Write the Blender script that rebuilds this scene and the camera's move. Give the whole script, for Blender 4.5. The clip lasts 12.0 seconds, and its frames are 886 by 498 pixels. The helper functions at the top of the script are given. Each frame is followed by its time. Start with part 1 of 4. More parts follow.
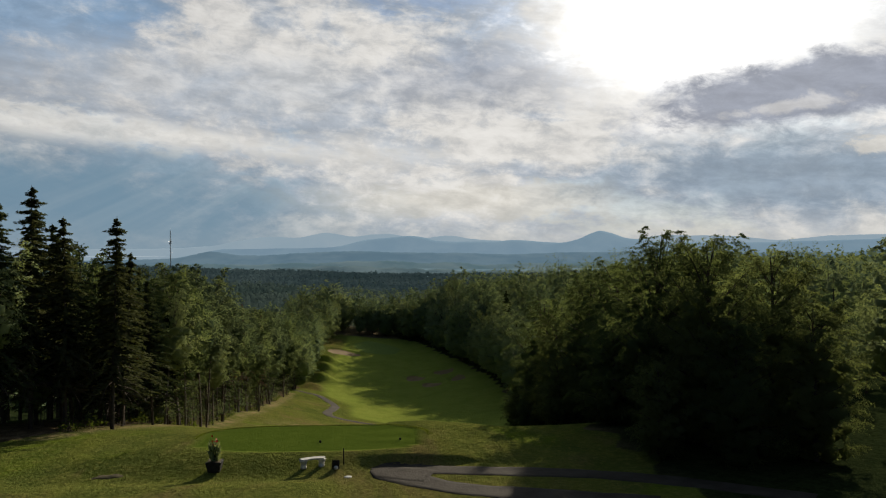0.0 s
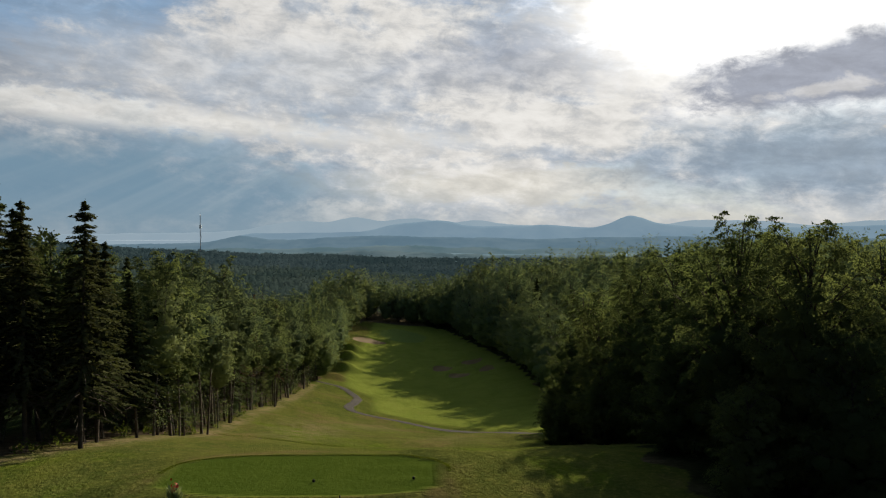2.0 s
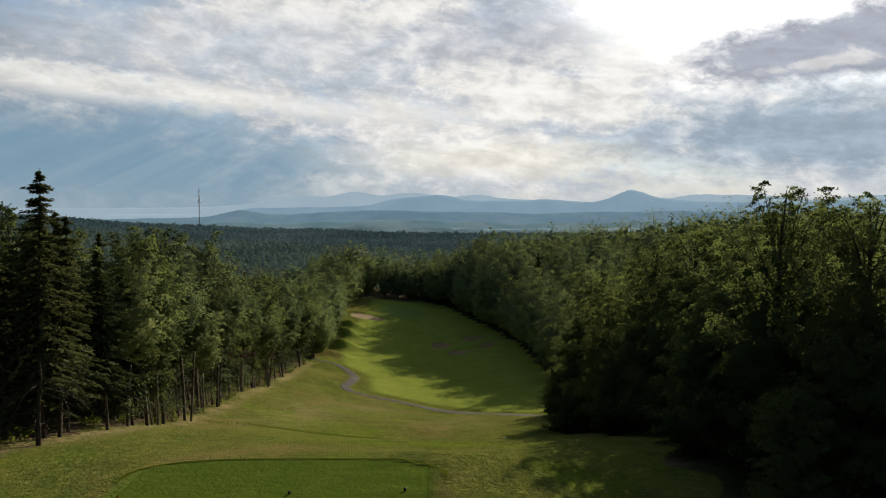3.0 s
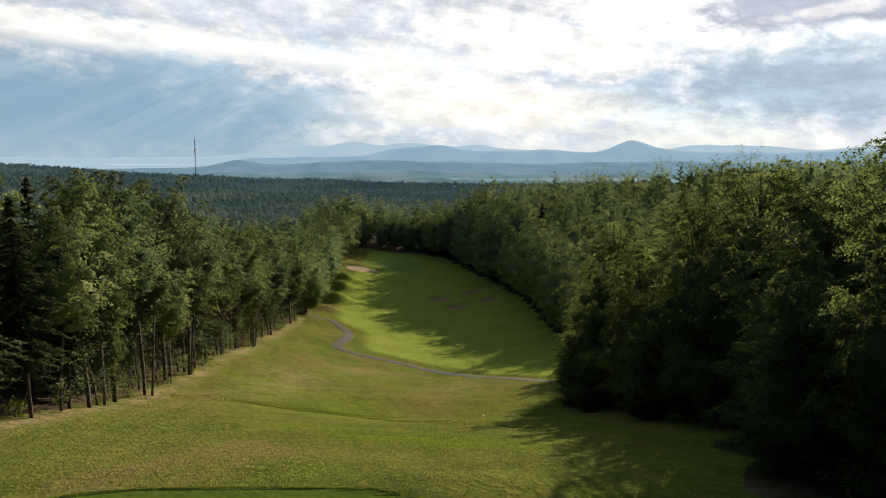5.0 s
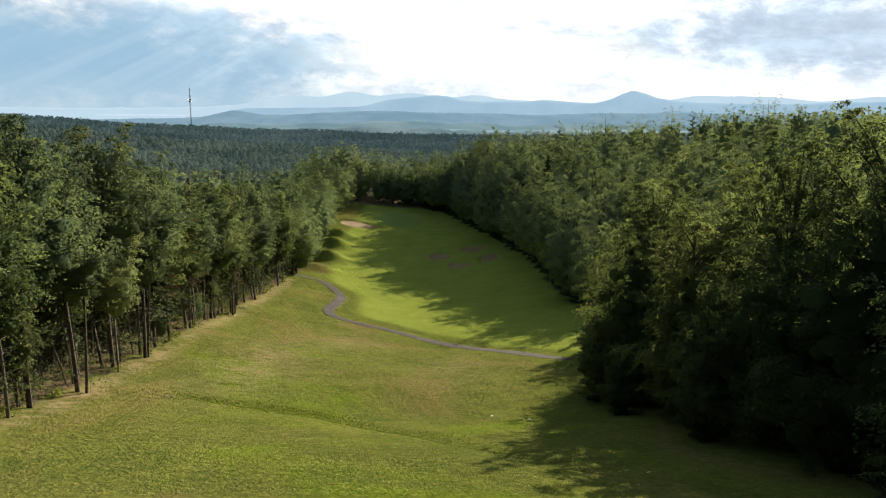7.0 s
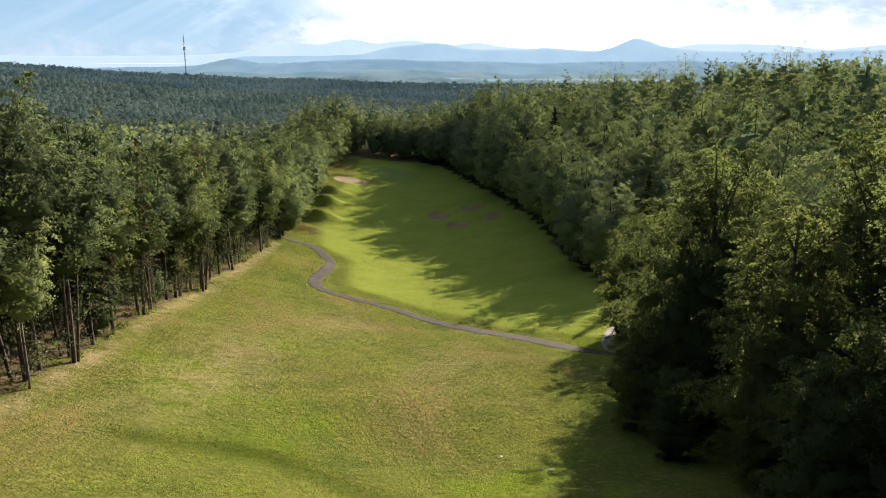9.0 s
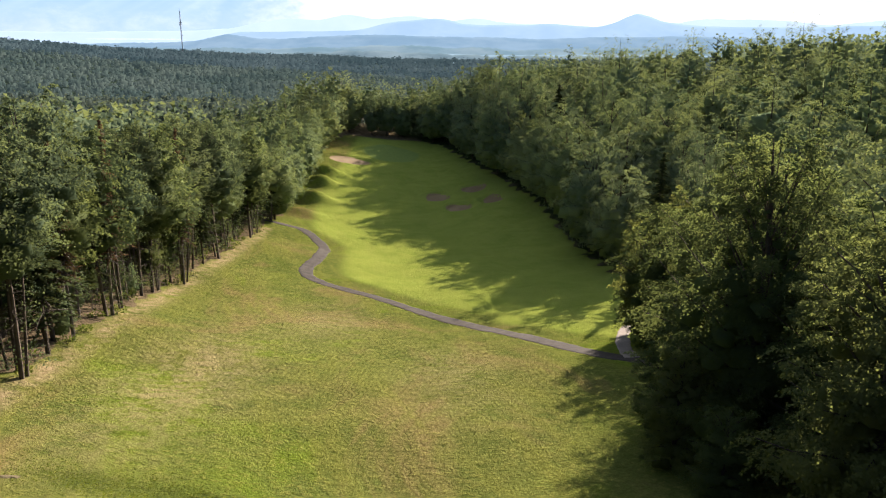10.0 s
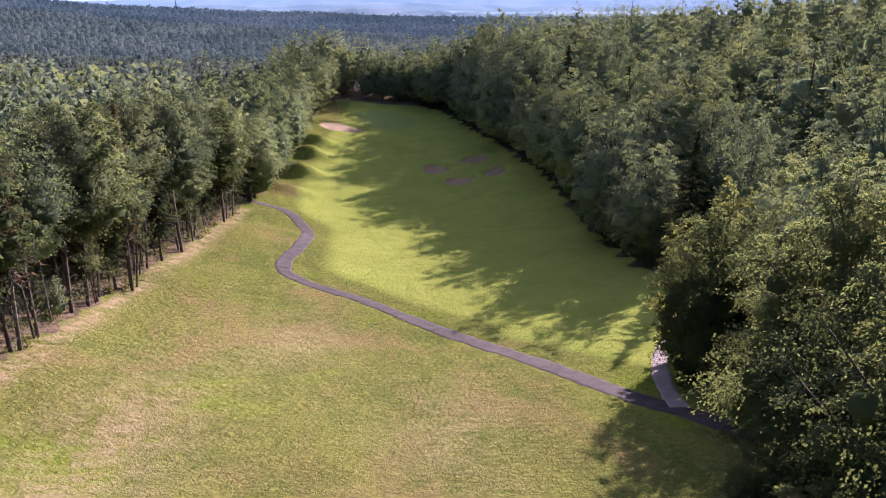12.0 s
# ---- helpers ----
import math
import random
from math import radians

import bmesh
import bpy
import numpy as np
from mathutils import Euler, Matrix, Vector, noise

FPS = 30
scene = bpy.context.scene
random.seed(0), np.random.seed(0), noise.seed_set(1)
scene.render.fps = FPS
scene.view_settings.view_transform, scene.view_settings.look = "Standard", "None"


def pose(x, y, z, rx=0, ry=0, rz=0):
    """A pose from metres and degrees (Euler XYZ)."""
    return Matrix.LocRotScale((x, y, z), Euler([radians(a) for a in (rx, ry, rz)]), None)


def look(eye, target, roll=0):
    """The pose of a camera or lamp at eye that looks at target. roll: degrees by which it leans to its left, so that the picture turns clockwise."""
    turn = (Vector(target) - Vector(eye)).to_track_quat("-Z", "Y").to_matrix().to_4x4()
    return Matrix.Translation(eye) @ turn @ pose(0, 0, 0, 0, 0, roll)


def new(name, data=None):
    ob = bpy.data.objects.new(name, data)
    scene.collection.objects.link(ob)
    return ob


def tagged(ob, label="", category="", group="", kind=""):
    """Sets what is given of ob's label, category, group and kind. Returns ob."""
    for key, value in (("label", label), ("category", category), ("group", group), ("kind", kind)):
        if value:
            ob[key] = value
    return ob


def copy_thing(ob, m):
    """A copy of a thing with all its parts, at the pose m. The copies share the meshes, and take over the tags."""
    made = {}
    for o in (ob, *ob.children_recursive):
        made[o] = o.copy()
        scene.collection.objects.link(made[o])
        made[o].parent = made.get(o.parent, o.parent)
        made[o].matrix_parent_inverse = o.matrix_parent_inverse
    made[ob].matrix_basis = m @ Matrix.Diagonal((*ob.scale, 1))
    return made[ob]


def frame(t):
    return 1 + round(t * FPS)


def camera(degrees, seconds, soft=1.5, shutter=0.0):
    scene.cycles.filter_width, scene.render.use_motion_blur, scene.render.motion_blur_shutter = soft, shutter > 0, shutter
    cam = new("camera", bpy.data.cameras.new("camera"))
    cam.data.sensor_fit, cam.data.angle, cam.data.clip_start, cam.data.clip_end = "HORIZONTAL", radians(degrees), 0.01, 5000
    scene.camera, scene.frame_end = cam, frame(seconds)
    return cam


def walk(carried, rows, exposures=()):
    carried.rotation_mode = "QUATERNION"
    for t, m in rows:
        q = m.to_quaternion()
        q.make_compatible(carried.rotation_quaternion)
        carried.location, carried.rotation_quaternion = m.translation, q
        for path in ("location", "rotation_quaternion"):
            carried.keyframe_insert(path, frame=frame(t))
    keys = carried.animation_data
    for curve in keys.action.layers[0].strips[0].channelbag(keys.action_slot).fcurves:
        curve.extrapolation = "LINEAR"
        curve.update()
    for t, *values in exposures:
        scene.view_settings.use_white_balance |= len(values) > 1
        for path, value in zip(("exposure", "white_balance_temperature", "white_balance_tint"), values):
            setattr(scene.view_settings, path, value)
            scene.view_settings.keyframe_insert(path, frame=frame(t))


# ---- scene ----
cam = camera(58.4, 12.0, 1.15)
PATH = [
    (0, (-1.28, -3.202, 12.609), (-1.172, -1.205, 12.591), -0.1),
    (0.5, (-1.077, -0.701, 12.656), (-1.034, 1.298, 12.639), -0.1),
    (1, (-0.877, 1.776, 12.697), (-0.84, 3.776, 12.681), -0.1),
    (1.5, (-0.727, 4.311, 12.758), (-0.689, 6.31, 12.732), -0.0),
    (2, (-0.573, 6.902, 12.807), (-0.537, 8.901, 12.75), 0.0),
    (2.5, (-0.427, 9.586, 12.834), (-0.391, 11.583, 12.745), 0.0),
    (3, (-0.301, 12.33, 12.704), (-0.265, 14.326, 12.583), -0.0),
    (4.8, (-0.247, 22.339, 11.857), (-0.205, 24.325, 11.629), 0.1),
    (5, (-0.196, 23.529, 11.827), (-0.157, 25.514, 11.582), 0.1),
    (5.5, (-0.129, 26.604, 11.64), (-0.091, 28.585, 11.365), 0.1),
    (6, (-0.136, 29.896, 11.498), (-0.096, 31.872, 11.193), 0.2),
    (6.5, (-0.102, 33.286, 11.304), (-0.06, 35.257, 10.968), 0.2),
    (7, (0.016, 36.653, 11.105), (0.057, 38.619, 10.74), 0.2),
    (7.2, (0.063, 38.035, 11.085), (0.103, 39.998, 10.704), 0.2),
    (8.8, (0.513, 49.354, 10.777), (0.555, 51.296, 10.301), 0.3),
    (9, (0.586, 50.784, 10.73), (0.627, 52.723, 10.243), 0.2),
    (9.5, (0.661, 54.55, 10.564), (0.703, 56.482, 10.048), 0.3),
    (10, (0.778, 58.408, 10.346), (0.82, 60.333, 9.803), 0.2),
    (10.5, (0.923, 62.279, 10.223), (0.965, 64.196, 9.654), 0.2),
    (11, (1.125, 66.192, 10.076), (1.167, 68.101, 9.48), 0.1),
    (11.5, (1.352, 70.18, 10.005), (1.393, 72.08, 9.382), 0.1),
    (12, (1.499, 74.24, 10.038), (1.54, 76.134, 9.399), 0.1),
]
EXPOSURES = [(0, 0.62, 6500, 10), (1.5, 0.64, 6500, 10), (3, 0.88, 6500, 10), (5, 1.3, 6500, 10), (7, 1.65, 6500, 10), (9.0, 1.93, 6450, 15), (10.5, 2.22, 6150, 28), (12, 2.38, 5600, 54)]
walk(cam, [(t, look(eye, target, roll)) for t, eye, target, roll in PATH], EXPOSURES)

# ---- light ----
SUN_AZ, SUN_EL = radians(26.2), radians(18.8)      # clockwise from +y, above the horizon
sun_way = Vector((math.sin(SUN_AZ) * math.cos(SUN_EL), math.cos(SUN_AZ) * math.cos(SUN_EL), math.sin(SUN_EL)))
sun_data = bpy.data.lights.new("sun", "SUN")
sun_data.energy, sun_data.angle, sun_data.color = 5.0, radians(0.6), (1.0, 0.88, 0.68)
sun = new("sun", sun_data)
sun.matrix_world = look((0, 0, 0), -sun_way)


class Nodes:
    """Short hand for building node trees."""

    def __init__(self, tree):
        self.tree = tree
        tree.nodes.clear()

    def add(self, kind, **inputs):
        node = self.tree.nodes.new(kind)
        for key, value in inputs.items():
            name = key.replace("_", " ")
            if name in node.inputs:
                self.set(node.inputs[name], value)
            else:
                self.set(node.inputs[int(key[1:])], value)
        return node

    def set(self, socket, value):
        if isinstance(value, bpy.types.NodeSocket):
            self.tree.links.new(value, socket)
        else:
            socket.default_value = value

    def math(self, op, a, b=0.0, c=0.0, clamp=False):
        node = self.add("ShaderNodeMath", i0=a, i1=b, i2=c)
        node.operation, node.use_clamp = op, clamp
        return node.outputs[0]

    def mix(self, f, a, b, mode="MIX"):
        node = self.tree.nodes.new("ShaderNodeMix")
        node.data_type, node.blend_type, node.clamp_factor = "RGBA", mode, True
        self.set(node.inputs[0], f)
        self.set(node.inputs[6], a if not isinstance(a, tuple) else (*a, 1))
        self.set(node.inputs[7], b if not isinstance(b, tuple) else (*b, 1))
        return node.outputs[2]

    def step(self, v, lo, hi, out_lo=0.0, out_hi=1.0):
        node = self.add("ShaderNodeMapRange", i0=v, i1=lo, i2=hi, i3=out_lo, i4=out_hi)
        node.interpolation_type = "SMOOTHSTEP"
        return node.outputs[0]

    def noise(self, vec, scale, detail=4.0, rough=0.55, distort=0.0):
        node = self.add("ShaderNodeTexNoise", Vector=vec, Scale=scale, Detail=detail, Roughness=rough, Distortion=distort)
        return node.outputs[0]

    def combine(self, x, y, z):
        return self.add("ShaderNodeCombineXYZ", i0=x, i1=y, i2=z).outputs[0]


def build_sky():
    world = bpy.data.worlds.new("sky")
    world.use_nodes = True
    scene.world = world
    n = Nodes(world.node_tree)
    way = n.add("ShaderNodeTexCoord").outputs["Generated"]
    x, y, z = n.add("ShaderNodeSeparateXYZ", i0=way).outputs
    az = n.math("MULTIPLY", n.math("ARCTAN2", x, y), 57.2958)
    el = n.math("MULTIPLY", n.math("ARCSINE", z), 57.2958)
    sky = n.add("ShaderNodeTexSky")
    sky.sky_type, sky.sun_disc = "NISHITA", False
    sky.sun_elevation, sky.sun_rotation = SUN_EL, SUN_AZ
    blue = n.mix(1.0, sky.outputs[0], (0.045, 0.056, 0.075), "MULTIPLY")
    veil = n.step(el, 24.0, 4.0, 0.0, 0.8)

    def cloud_noise(sx, sy, seed, scale, detail, rough, shear=0.0, swirl=0.0):
        return n.noise(n.combine(n.math("MULTIPLY", az, sx), n.math("MULTIPLY", n.math("ADD", el, n.math("MULTIPLY", az, shear)), sy), seed), scale, detail, rough, swirl)

    wide = cloud_noise(0.030, 0.075, 0.4, 2.0, 6, 0.55, 0.10)
    puff = cloud_noise(0.070, 0.125, 1.7, 2.6, 14, 0.64, 0.06, 0.25)
    wisp = cloud_noise(0.045, 0.200, 4.2, 5.0, 12, 0.62, 0.10, 0.2)
    curd = cloud_noise(0.120, 0.230, 8.3, 3.6, 14, 0.66, 0.04, 0.3)
    toward = n.add("ShaderNodeVectorMath", i0=way, i1=sun_way)
    toward.operation = "DOT_PRODUCT"
    near_sun = n.step(toward.outputs["Value"], 0.15, 0.95)
    blue = n.mix(veil, blue, n.mix(near_sun, (0.10, 0.16, 0.24), (0.50, 0.60, 0.70)))
    # lit and shaded cloud, brighter towards the sun
    lit = n.mix(near_sun, (0.125, 0.165, 0.235), (0.88, 0.86, 0.82))
    shade = n.mix(near_sun, (0.07, 0.10, 0.15), (0.50, 0.56, 0.64))
    bulk = n.math("ADD", n.math("MULTIPLY", puff, 0.55), n.math("MULTIPLY", wide, 0.45))
    body = n.step(bulk, 0.44, 0.57)
    body = n.math("ADD", body, n.math("ADD", n.math("MULTIPLY", n.math("SUBTRACT", curd, 0.5), 1.5), n.math("MULTIPLY", n.math("SUBTRACT", wisp, 0.5), 0.5)), clamp=True)
    cloud = n.mix(body, shade, lit)
    cover = n.step(n.math("ADD", n.math("MULTIPLY", wide, 0.6), n.math("MULTIPLY", puff, 0.4)), 0.40, 0.47)
    colour = n.mix(cover, blue, cloud)

    def bank(colour, az0, el0, wide_az, wide_el, tint, amount, ragged=0.55, inner=0.6, outer=1.25, slope=0.0):
        """A bank of cloud round a direction, with a ragged edge."""
        da = n.math("SUBTRACT", az, az0)
        u = n.math("DIVIDE", da, wide_az)
        v = n.math("DIVIDE", n.math("SUBTRACT", n.math("SUBTRACT", el, el0), n.math("MULTIPLY", da, slope)), wide_el)
        r = n.math("SQRT", n.math("ADD", n.math("MULTIPLY", u, u), n.math("MULTIPLY", v, v)))
        r = n.math("ADD", r, n.math("MULTIPLY", n.math("SUBTRACT", puff, 0.5), ragged * 3.6))
        r = n.math("ADD", r, n.math("MULTIPLY", n.math("SUBTRACT", curd, 0.5), ragged * 3.0))
        f = n.math("MULTIPLY", n.step(r, outer, inner), amount)
        return n.mix(f, colour, tint)

    colour = bank(colour, -24, 15.0, 9, 3.5, (0.28, 0.43, 0.62), 0.85, 0.5, 0.3)
    colour = bank(colour, -12, 11.0, 16, 3.0, (0.60, 0.64, 0.69), 0.6, 0.5, 0.2, 1.3)
    colour = bank(colour, -17, 7.2, 18, 1.0, (0.98, 0.95, 0.88), 0.7, 1.0, 0.3, 1.3, -0.07)
    colour = bank(colour, 6, 11.6, 9, 2.6, (0.44, 0.48, 0.56), 0.7, 0.4, 0.2, 1.4)
    colour = bank(colour, 4, 3.0, 12, 1.5, (0.84, 0.81, 0.73), 0.8, 0.75, 0.4, 1.15)
    glare = n.step(toward.outputs["Value"], 0.950, 0.999)
    colour = n.mix(n.math("MULTIPLY", glare, 0.55), colour, (1.25, 1.23, 1.18))
    colour = bank(colour, 20.5, 16.0, 11, 6.4, (2.1, 2.06, 1.98), 1.0, 0.38, 0.25, 1.35)
    colour = bank(colour, 19.5, 8.4, 3.4, 1.4, (1.5, 1.46, 1.38), 0.8, 0.7, 0.2, 1.3)
    colour = bank(colour, 28, 9.9, 12.5, 2.3, (0.39, 0.42, 0.50), 0.95, 0.34, 0.6, 1.15, 0.09)
    colour = bank(colour, 26.5, 8.9, 3.4, 0.45, (1.0, 0.97, 0.92), 0.5, 1.2, 0.2, 1.2, 0.1)
    colour = bank(colour, 27, 4.4, 14, 3.2, (0.33, 0.42, 0.52), 0.9, 0.28, 0.4)
    colour = bank(colour, 33, 6.2, 4.5, 0.9, (0.92, 0.88, 0.80), 0.8, 1.0, 0.4, 1.0)
    # the fine curdled relief of the cloud
    relief = n.step(n.math("ADD", n.math("MULTIPLY", curd, 0.6), n.math("MULTIPLY", wisp, 0.4)), 0.34, 0.66, 0.86, 1.16)
    colour = n.mix(1.0, colour, n.combine(relief, relief, relief), "MULTIPLY")
    colour = bank(colour, -23, 2.6, 20, 4.0, (0.20, 0.33, 0.44), 0.93, 0.2, 0.35, 1.3, -0.05)
    # slanting shafts of light under the cloud, away from the sun
    slope = n.math("ARCTAN2", n.math("SUBTRACT", 22.0, el), n.math("ADD", n.math("SUBTRACT", 20.0, az), 0.01))
    shaft = n.noise(n.combine(n.math("MULTIPLY", slope, 9.0), 0.0, 3.0), 2.4, 3, 0.6)
    where = n.math("MULTIPLY", n.step(az, 2.0, -8.0), n.math("MULTIPLY", n.step(el, 8.0, 4.0), n.step(el, -1.0, 1.5)))
    colour = n.mix(n.math("MULTIPLY", where, n.step(shaft, 0.45, 0.75, 0.0, 0.4)), colour, (0.52, 0.60, 0.64))
    low = n.step(toward.outputs["Value"], 0.72, 1.0)
    haze = n.step(el, 2.6, -0.6)
    colour = n.mix(n.math("MULTIPLY", haze, 0.65), colour, n.mix(low, (0.27, 0.38, 0.46), (0.72, 0.71, 0.67)))
    # the sky darkens overhead
    over = n.step(el, 21.0, 50.0, 1.0, 0.92)
    colour = n.mix(1.0, colour, n.combine(n.math("POWER", over, 2.4), over, over), "MULTIPLY")
    n.tree.links.new(n.add("ShaderNodeBackground", Color=colour, Strength=0.52).outputs[0], n.add("ShaderNodeOutputWorld").inputs[0])


build_sky()

# ---- materials ----
def material(name):
    m = bpy.data.materials.new(name)
    m.use_nodes = True
    return m, Nodes(m.node_tree)


def finish(n, shader):
    n.tree.links.new(shader, n.add("ShaderNodeOutputMaterial").inputs[0])


def bump(n, height, strength, distance=0.05):
    return n.add("ShaderNodeBump", Height=height, Strength=strength, Distance=distance).outputs[0]


def plain(name, low, high, scale, rough=0.8, relief=0.3, metal=0.0, fine=8.0, gloss=0.1):
    """Two tones of one stuff, mottled at two scales, with a fine relief."""
    m, n = material(name)
    co = n.add("ShaderNodeTexCoord").outputs["Object"]
    a, b = n.noise(co, scale, 5, 0.6), n.noise(co, scale * fine, 3, 0.6)
    f = n.math("ADD", n.math("MULTIPLY", n.step(a, 0.3, 0.7), 0.65), n.math("MULTIPLY", b, 0.35))
    p = n.add("ShaderNodeBsdfPrincipled", Base_Color=n.mix(f, low, high), Roughness=rough, Metallic=metal, Normal=bump(n, b, relief))
    p.inputs["Specular IOR Level"].default_value = gloss
    finish(n, p.outputs[0])
    return m


def leaf_material(name, dark, light, warm, through_light=0.50):
    """Leaves: each one its own tone, each tree its own hue; light comes through them."""
    m, n = material(name)
    leaf = n.add("ShaderNodeNewGeometry").outputs["Random Per Island"]
    tone = n.add("ShaderNodeAttribute")
    tone.attribute_name = "tone"
    tree = n.math("FRACT", n.math("ADD", n.add("ShaderNodeObjectInfo").outputs["Random"], tone.outputs["Fac"]))
    c = n.mix(n.step(leaf, 0.0, 1.0, 0.18, 0.82), dark, light)
    c = n.mix(n.step(tree, 0.45, 1.0, 0.0, 0.6), c, warm)
    c = n.mix(n.step(tree, 0.45, 0.0, 0.0, 0.85), c, dark)
    diffuse = n.add("ShaderNodeBsdfDiffuse", Color=c, Roughness=0.4)
    glow = n.add("ShaderNodeBsdfTranslucent", Color=n.mix(0.5, c, (light[0] * 1.7, light[1] * 1.55, light[2] * 0.7)))
    finish(n, n.add("ShaderNodeMixShader", i0=through_light, i1=diffuse.outputs[0], i2=glow.outputs[0]).outputs[0])
    return m


def ground_material():
    """Mown grass, rough, straw-dry edges and forest litter, told apart by the mesh's own layers."""
    m, n = material("ground")
    co = n.add("ShaderNodeTexCoord").outputs["Object"]

    def layer(name):
        a = n.add("ShaderNodeAttribute")
        a.attribute_name = name
        return a.outputs["Fac"]

    big = n.noise(co, 0.035, 4, 0.55, 0.6)
    mid = n.noise(co, 0.16, 5, 0.6, 0.8)
    small = n.noise(co, 0.9, 5, 0.65)
    blade = n.noise(co, 6.0, 5, 0.75)
    tuft = n.noise(co, 2.2, 4, 0.7, 0.5)
    x, y, z = n.add("ShaderNodeSeparateXYZ", i0=co).outputs
    swath = n.noise(n.combine(n.math("ADD", n.math("MULTIPLY", x, 1.0), n.math("MULTIPLY", y, 0.22)), n.math("MULTIPLY", y, 0.16), 0.0), 0.42, 4, 0.6, 0.4)
    drift = n.noise(n.combine(x, n.math("MULTIPLY", y, 0.6), 7.0), 0.075, 5, 0.62, 1.0)
    grass = n.mix(n.step(mid, 0.35, 0.68), (0.090, 0.112, 0.026), (0.132, 0.148, 0.034))
    grass = n.mix(n.step(big, 0.42, 0.66, 0.0, 0.45), grass, (0.136, 0.128, 0.036))
    grass = n.mix(n.step(drift, 0.51, 0.66, 0.0, 0.75), grass, (0.176, 0.132, 0.056))
    grass = n.mix(n.step(drift, 0.47, 0.33, 0.0, 0.8), grass, (0.118, 0.168, 0.016))
    grass = n.mix(n.step(swath, 0.50, 0.68, 0.0, 0.5), grass, (0.150, 0.158, 0.032))
    grass = n.mix(n.step(swath, 0.48, 0.30, 0.0, 0.4), grass, (0.070, 0.098, 0.016))
    grass = n.mix(n.step(small, 0.58, 0.78, 0.0, 0.55), grass, (0.170, 0.176, 0.028))
    grass = n.mix(n.step(small, 0.42, 0.22, 0.0, 0.45), grass, (0.064, 0.086, 0.014))
    grass = n.mix(n.step(tuft, 0.50, 0.66, 0.0, 0.55), grass, (0.205, 0.196, 0.050))
    grass = n.mix(n.step(tuft, 0.47, 0.32, 0.0, 0.6), grass, (0.076, 0.092, 0.020))
    straw = n.mix(blade, (0.21, 0.16, 0.085), (0.34, 0.265, 0.155))
    dry = n.math("MULTIPLY", layer("dry"), n.step(n.math("ADD", small, n.math("MULTIPLY", mid, 0.5)), 0.55, 0.95), clamp=True)
    grass = n.mix(dry, grass, straw)
    fairway = n.mix(n.step(mid, 0.3, 0.7), (0.180, 0.226, 0.040), (0.226, 0.264, 0.052))
    fairway = n.mix(n.step(swath, 0.46, 0.62, 0.0, 0.35), fairway, (0.234, 0.264, 0.058))
    grass = n.mix(layer("fairway"), grass, fairway)
    tee = n.mix(n.step(small, 0.3, 0.75), (0.066, 0.098, 0.014), (0.080, 0.112, 0.017))
    grass = n.mix(layer("tee"), grass, tee)
    grass = n.mix(layer("green"), grass, n.mix(n.step(small, 0.3, 0.7), (0.160, 0.215, 0.058), (0.185, 0.240, 0.066)))
    rut = n.math("MULTIPLY", layer("rut"), n.step(tuft, 0.3, 0.55), clamp=True)
    grass = n.mix(n.math("MULTIPLY", rut, 0.8), grass, (0.062, 0.084, 0.018))
    litter = n.mix(n.step(small, 0.35, 0.7), (0.085, 0.066, 0.040), (0.170, 0.132, 0.085))
    # Further into the woods the litter is set darker and greener.
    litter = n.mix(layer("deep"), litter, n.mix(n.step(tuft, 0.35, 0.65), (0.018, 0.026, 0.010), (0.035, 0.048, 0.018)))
    edge = n.math("ADD", layer("woods"), n.math("MULTIPLY", n.math("SUBTRACT", small, 0.5), 0.7))
    c = n.mix(n.step(edge, 0.42, 0.60), grass, litter)
    # Far ground is lightened to match the far woods' leaves.
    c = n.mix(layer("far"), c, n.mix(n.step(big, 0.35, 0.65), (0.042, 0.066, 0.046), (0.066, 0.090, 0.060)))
    mown = n.math("SUBTRACT", 1.0, n.math("MULTIPLY", layer("tee"), 0.75))
    c = n.mix(n.math("MULTIPLY", n.step(blade, 0.42, 0.62, 0.0, 0.5), mown), c, n.mix(1.0, c, (0.52, 0.53, 0.5), "MULTIPLY"))
    speck = n.noise(co, 17.0, 3, 0.7)
    c = n.mix(n.math("MULTIPLY", n.step(speck, 0.50, 0.68, 0.0, 0.3), mown), c, n.mix(1.0, c, (0.58, 0.58, 0.55), "MULTIPLY"))
    h = n.math("MULTIPLY", n.math("ADD", n.math("MULTIPLY", blade, 0.6), n.math("ADD", small, tuft)), mown)
    p = n.add("ShaderNodeBsdfDiffuse", Color=c, Roughness=0.3, Normal=bump(n, h, 1.0, 0.22))
    finish(n, p.outputs[0])
    return m


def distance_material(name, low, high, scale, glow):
    """Far land: a plain backdrop, bright air's haze put into colour and glow."""
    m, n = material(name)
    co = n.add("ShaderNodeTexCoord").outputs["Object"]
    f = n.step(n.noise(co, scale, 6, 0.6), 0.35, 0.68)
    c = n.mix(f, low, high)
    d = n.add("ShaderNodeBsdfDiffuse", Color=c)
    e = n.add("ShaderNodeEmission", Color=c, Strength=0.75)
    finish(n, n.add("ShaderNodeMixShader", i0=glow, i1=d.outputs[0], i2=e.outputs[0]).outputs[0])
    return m


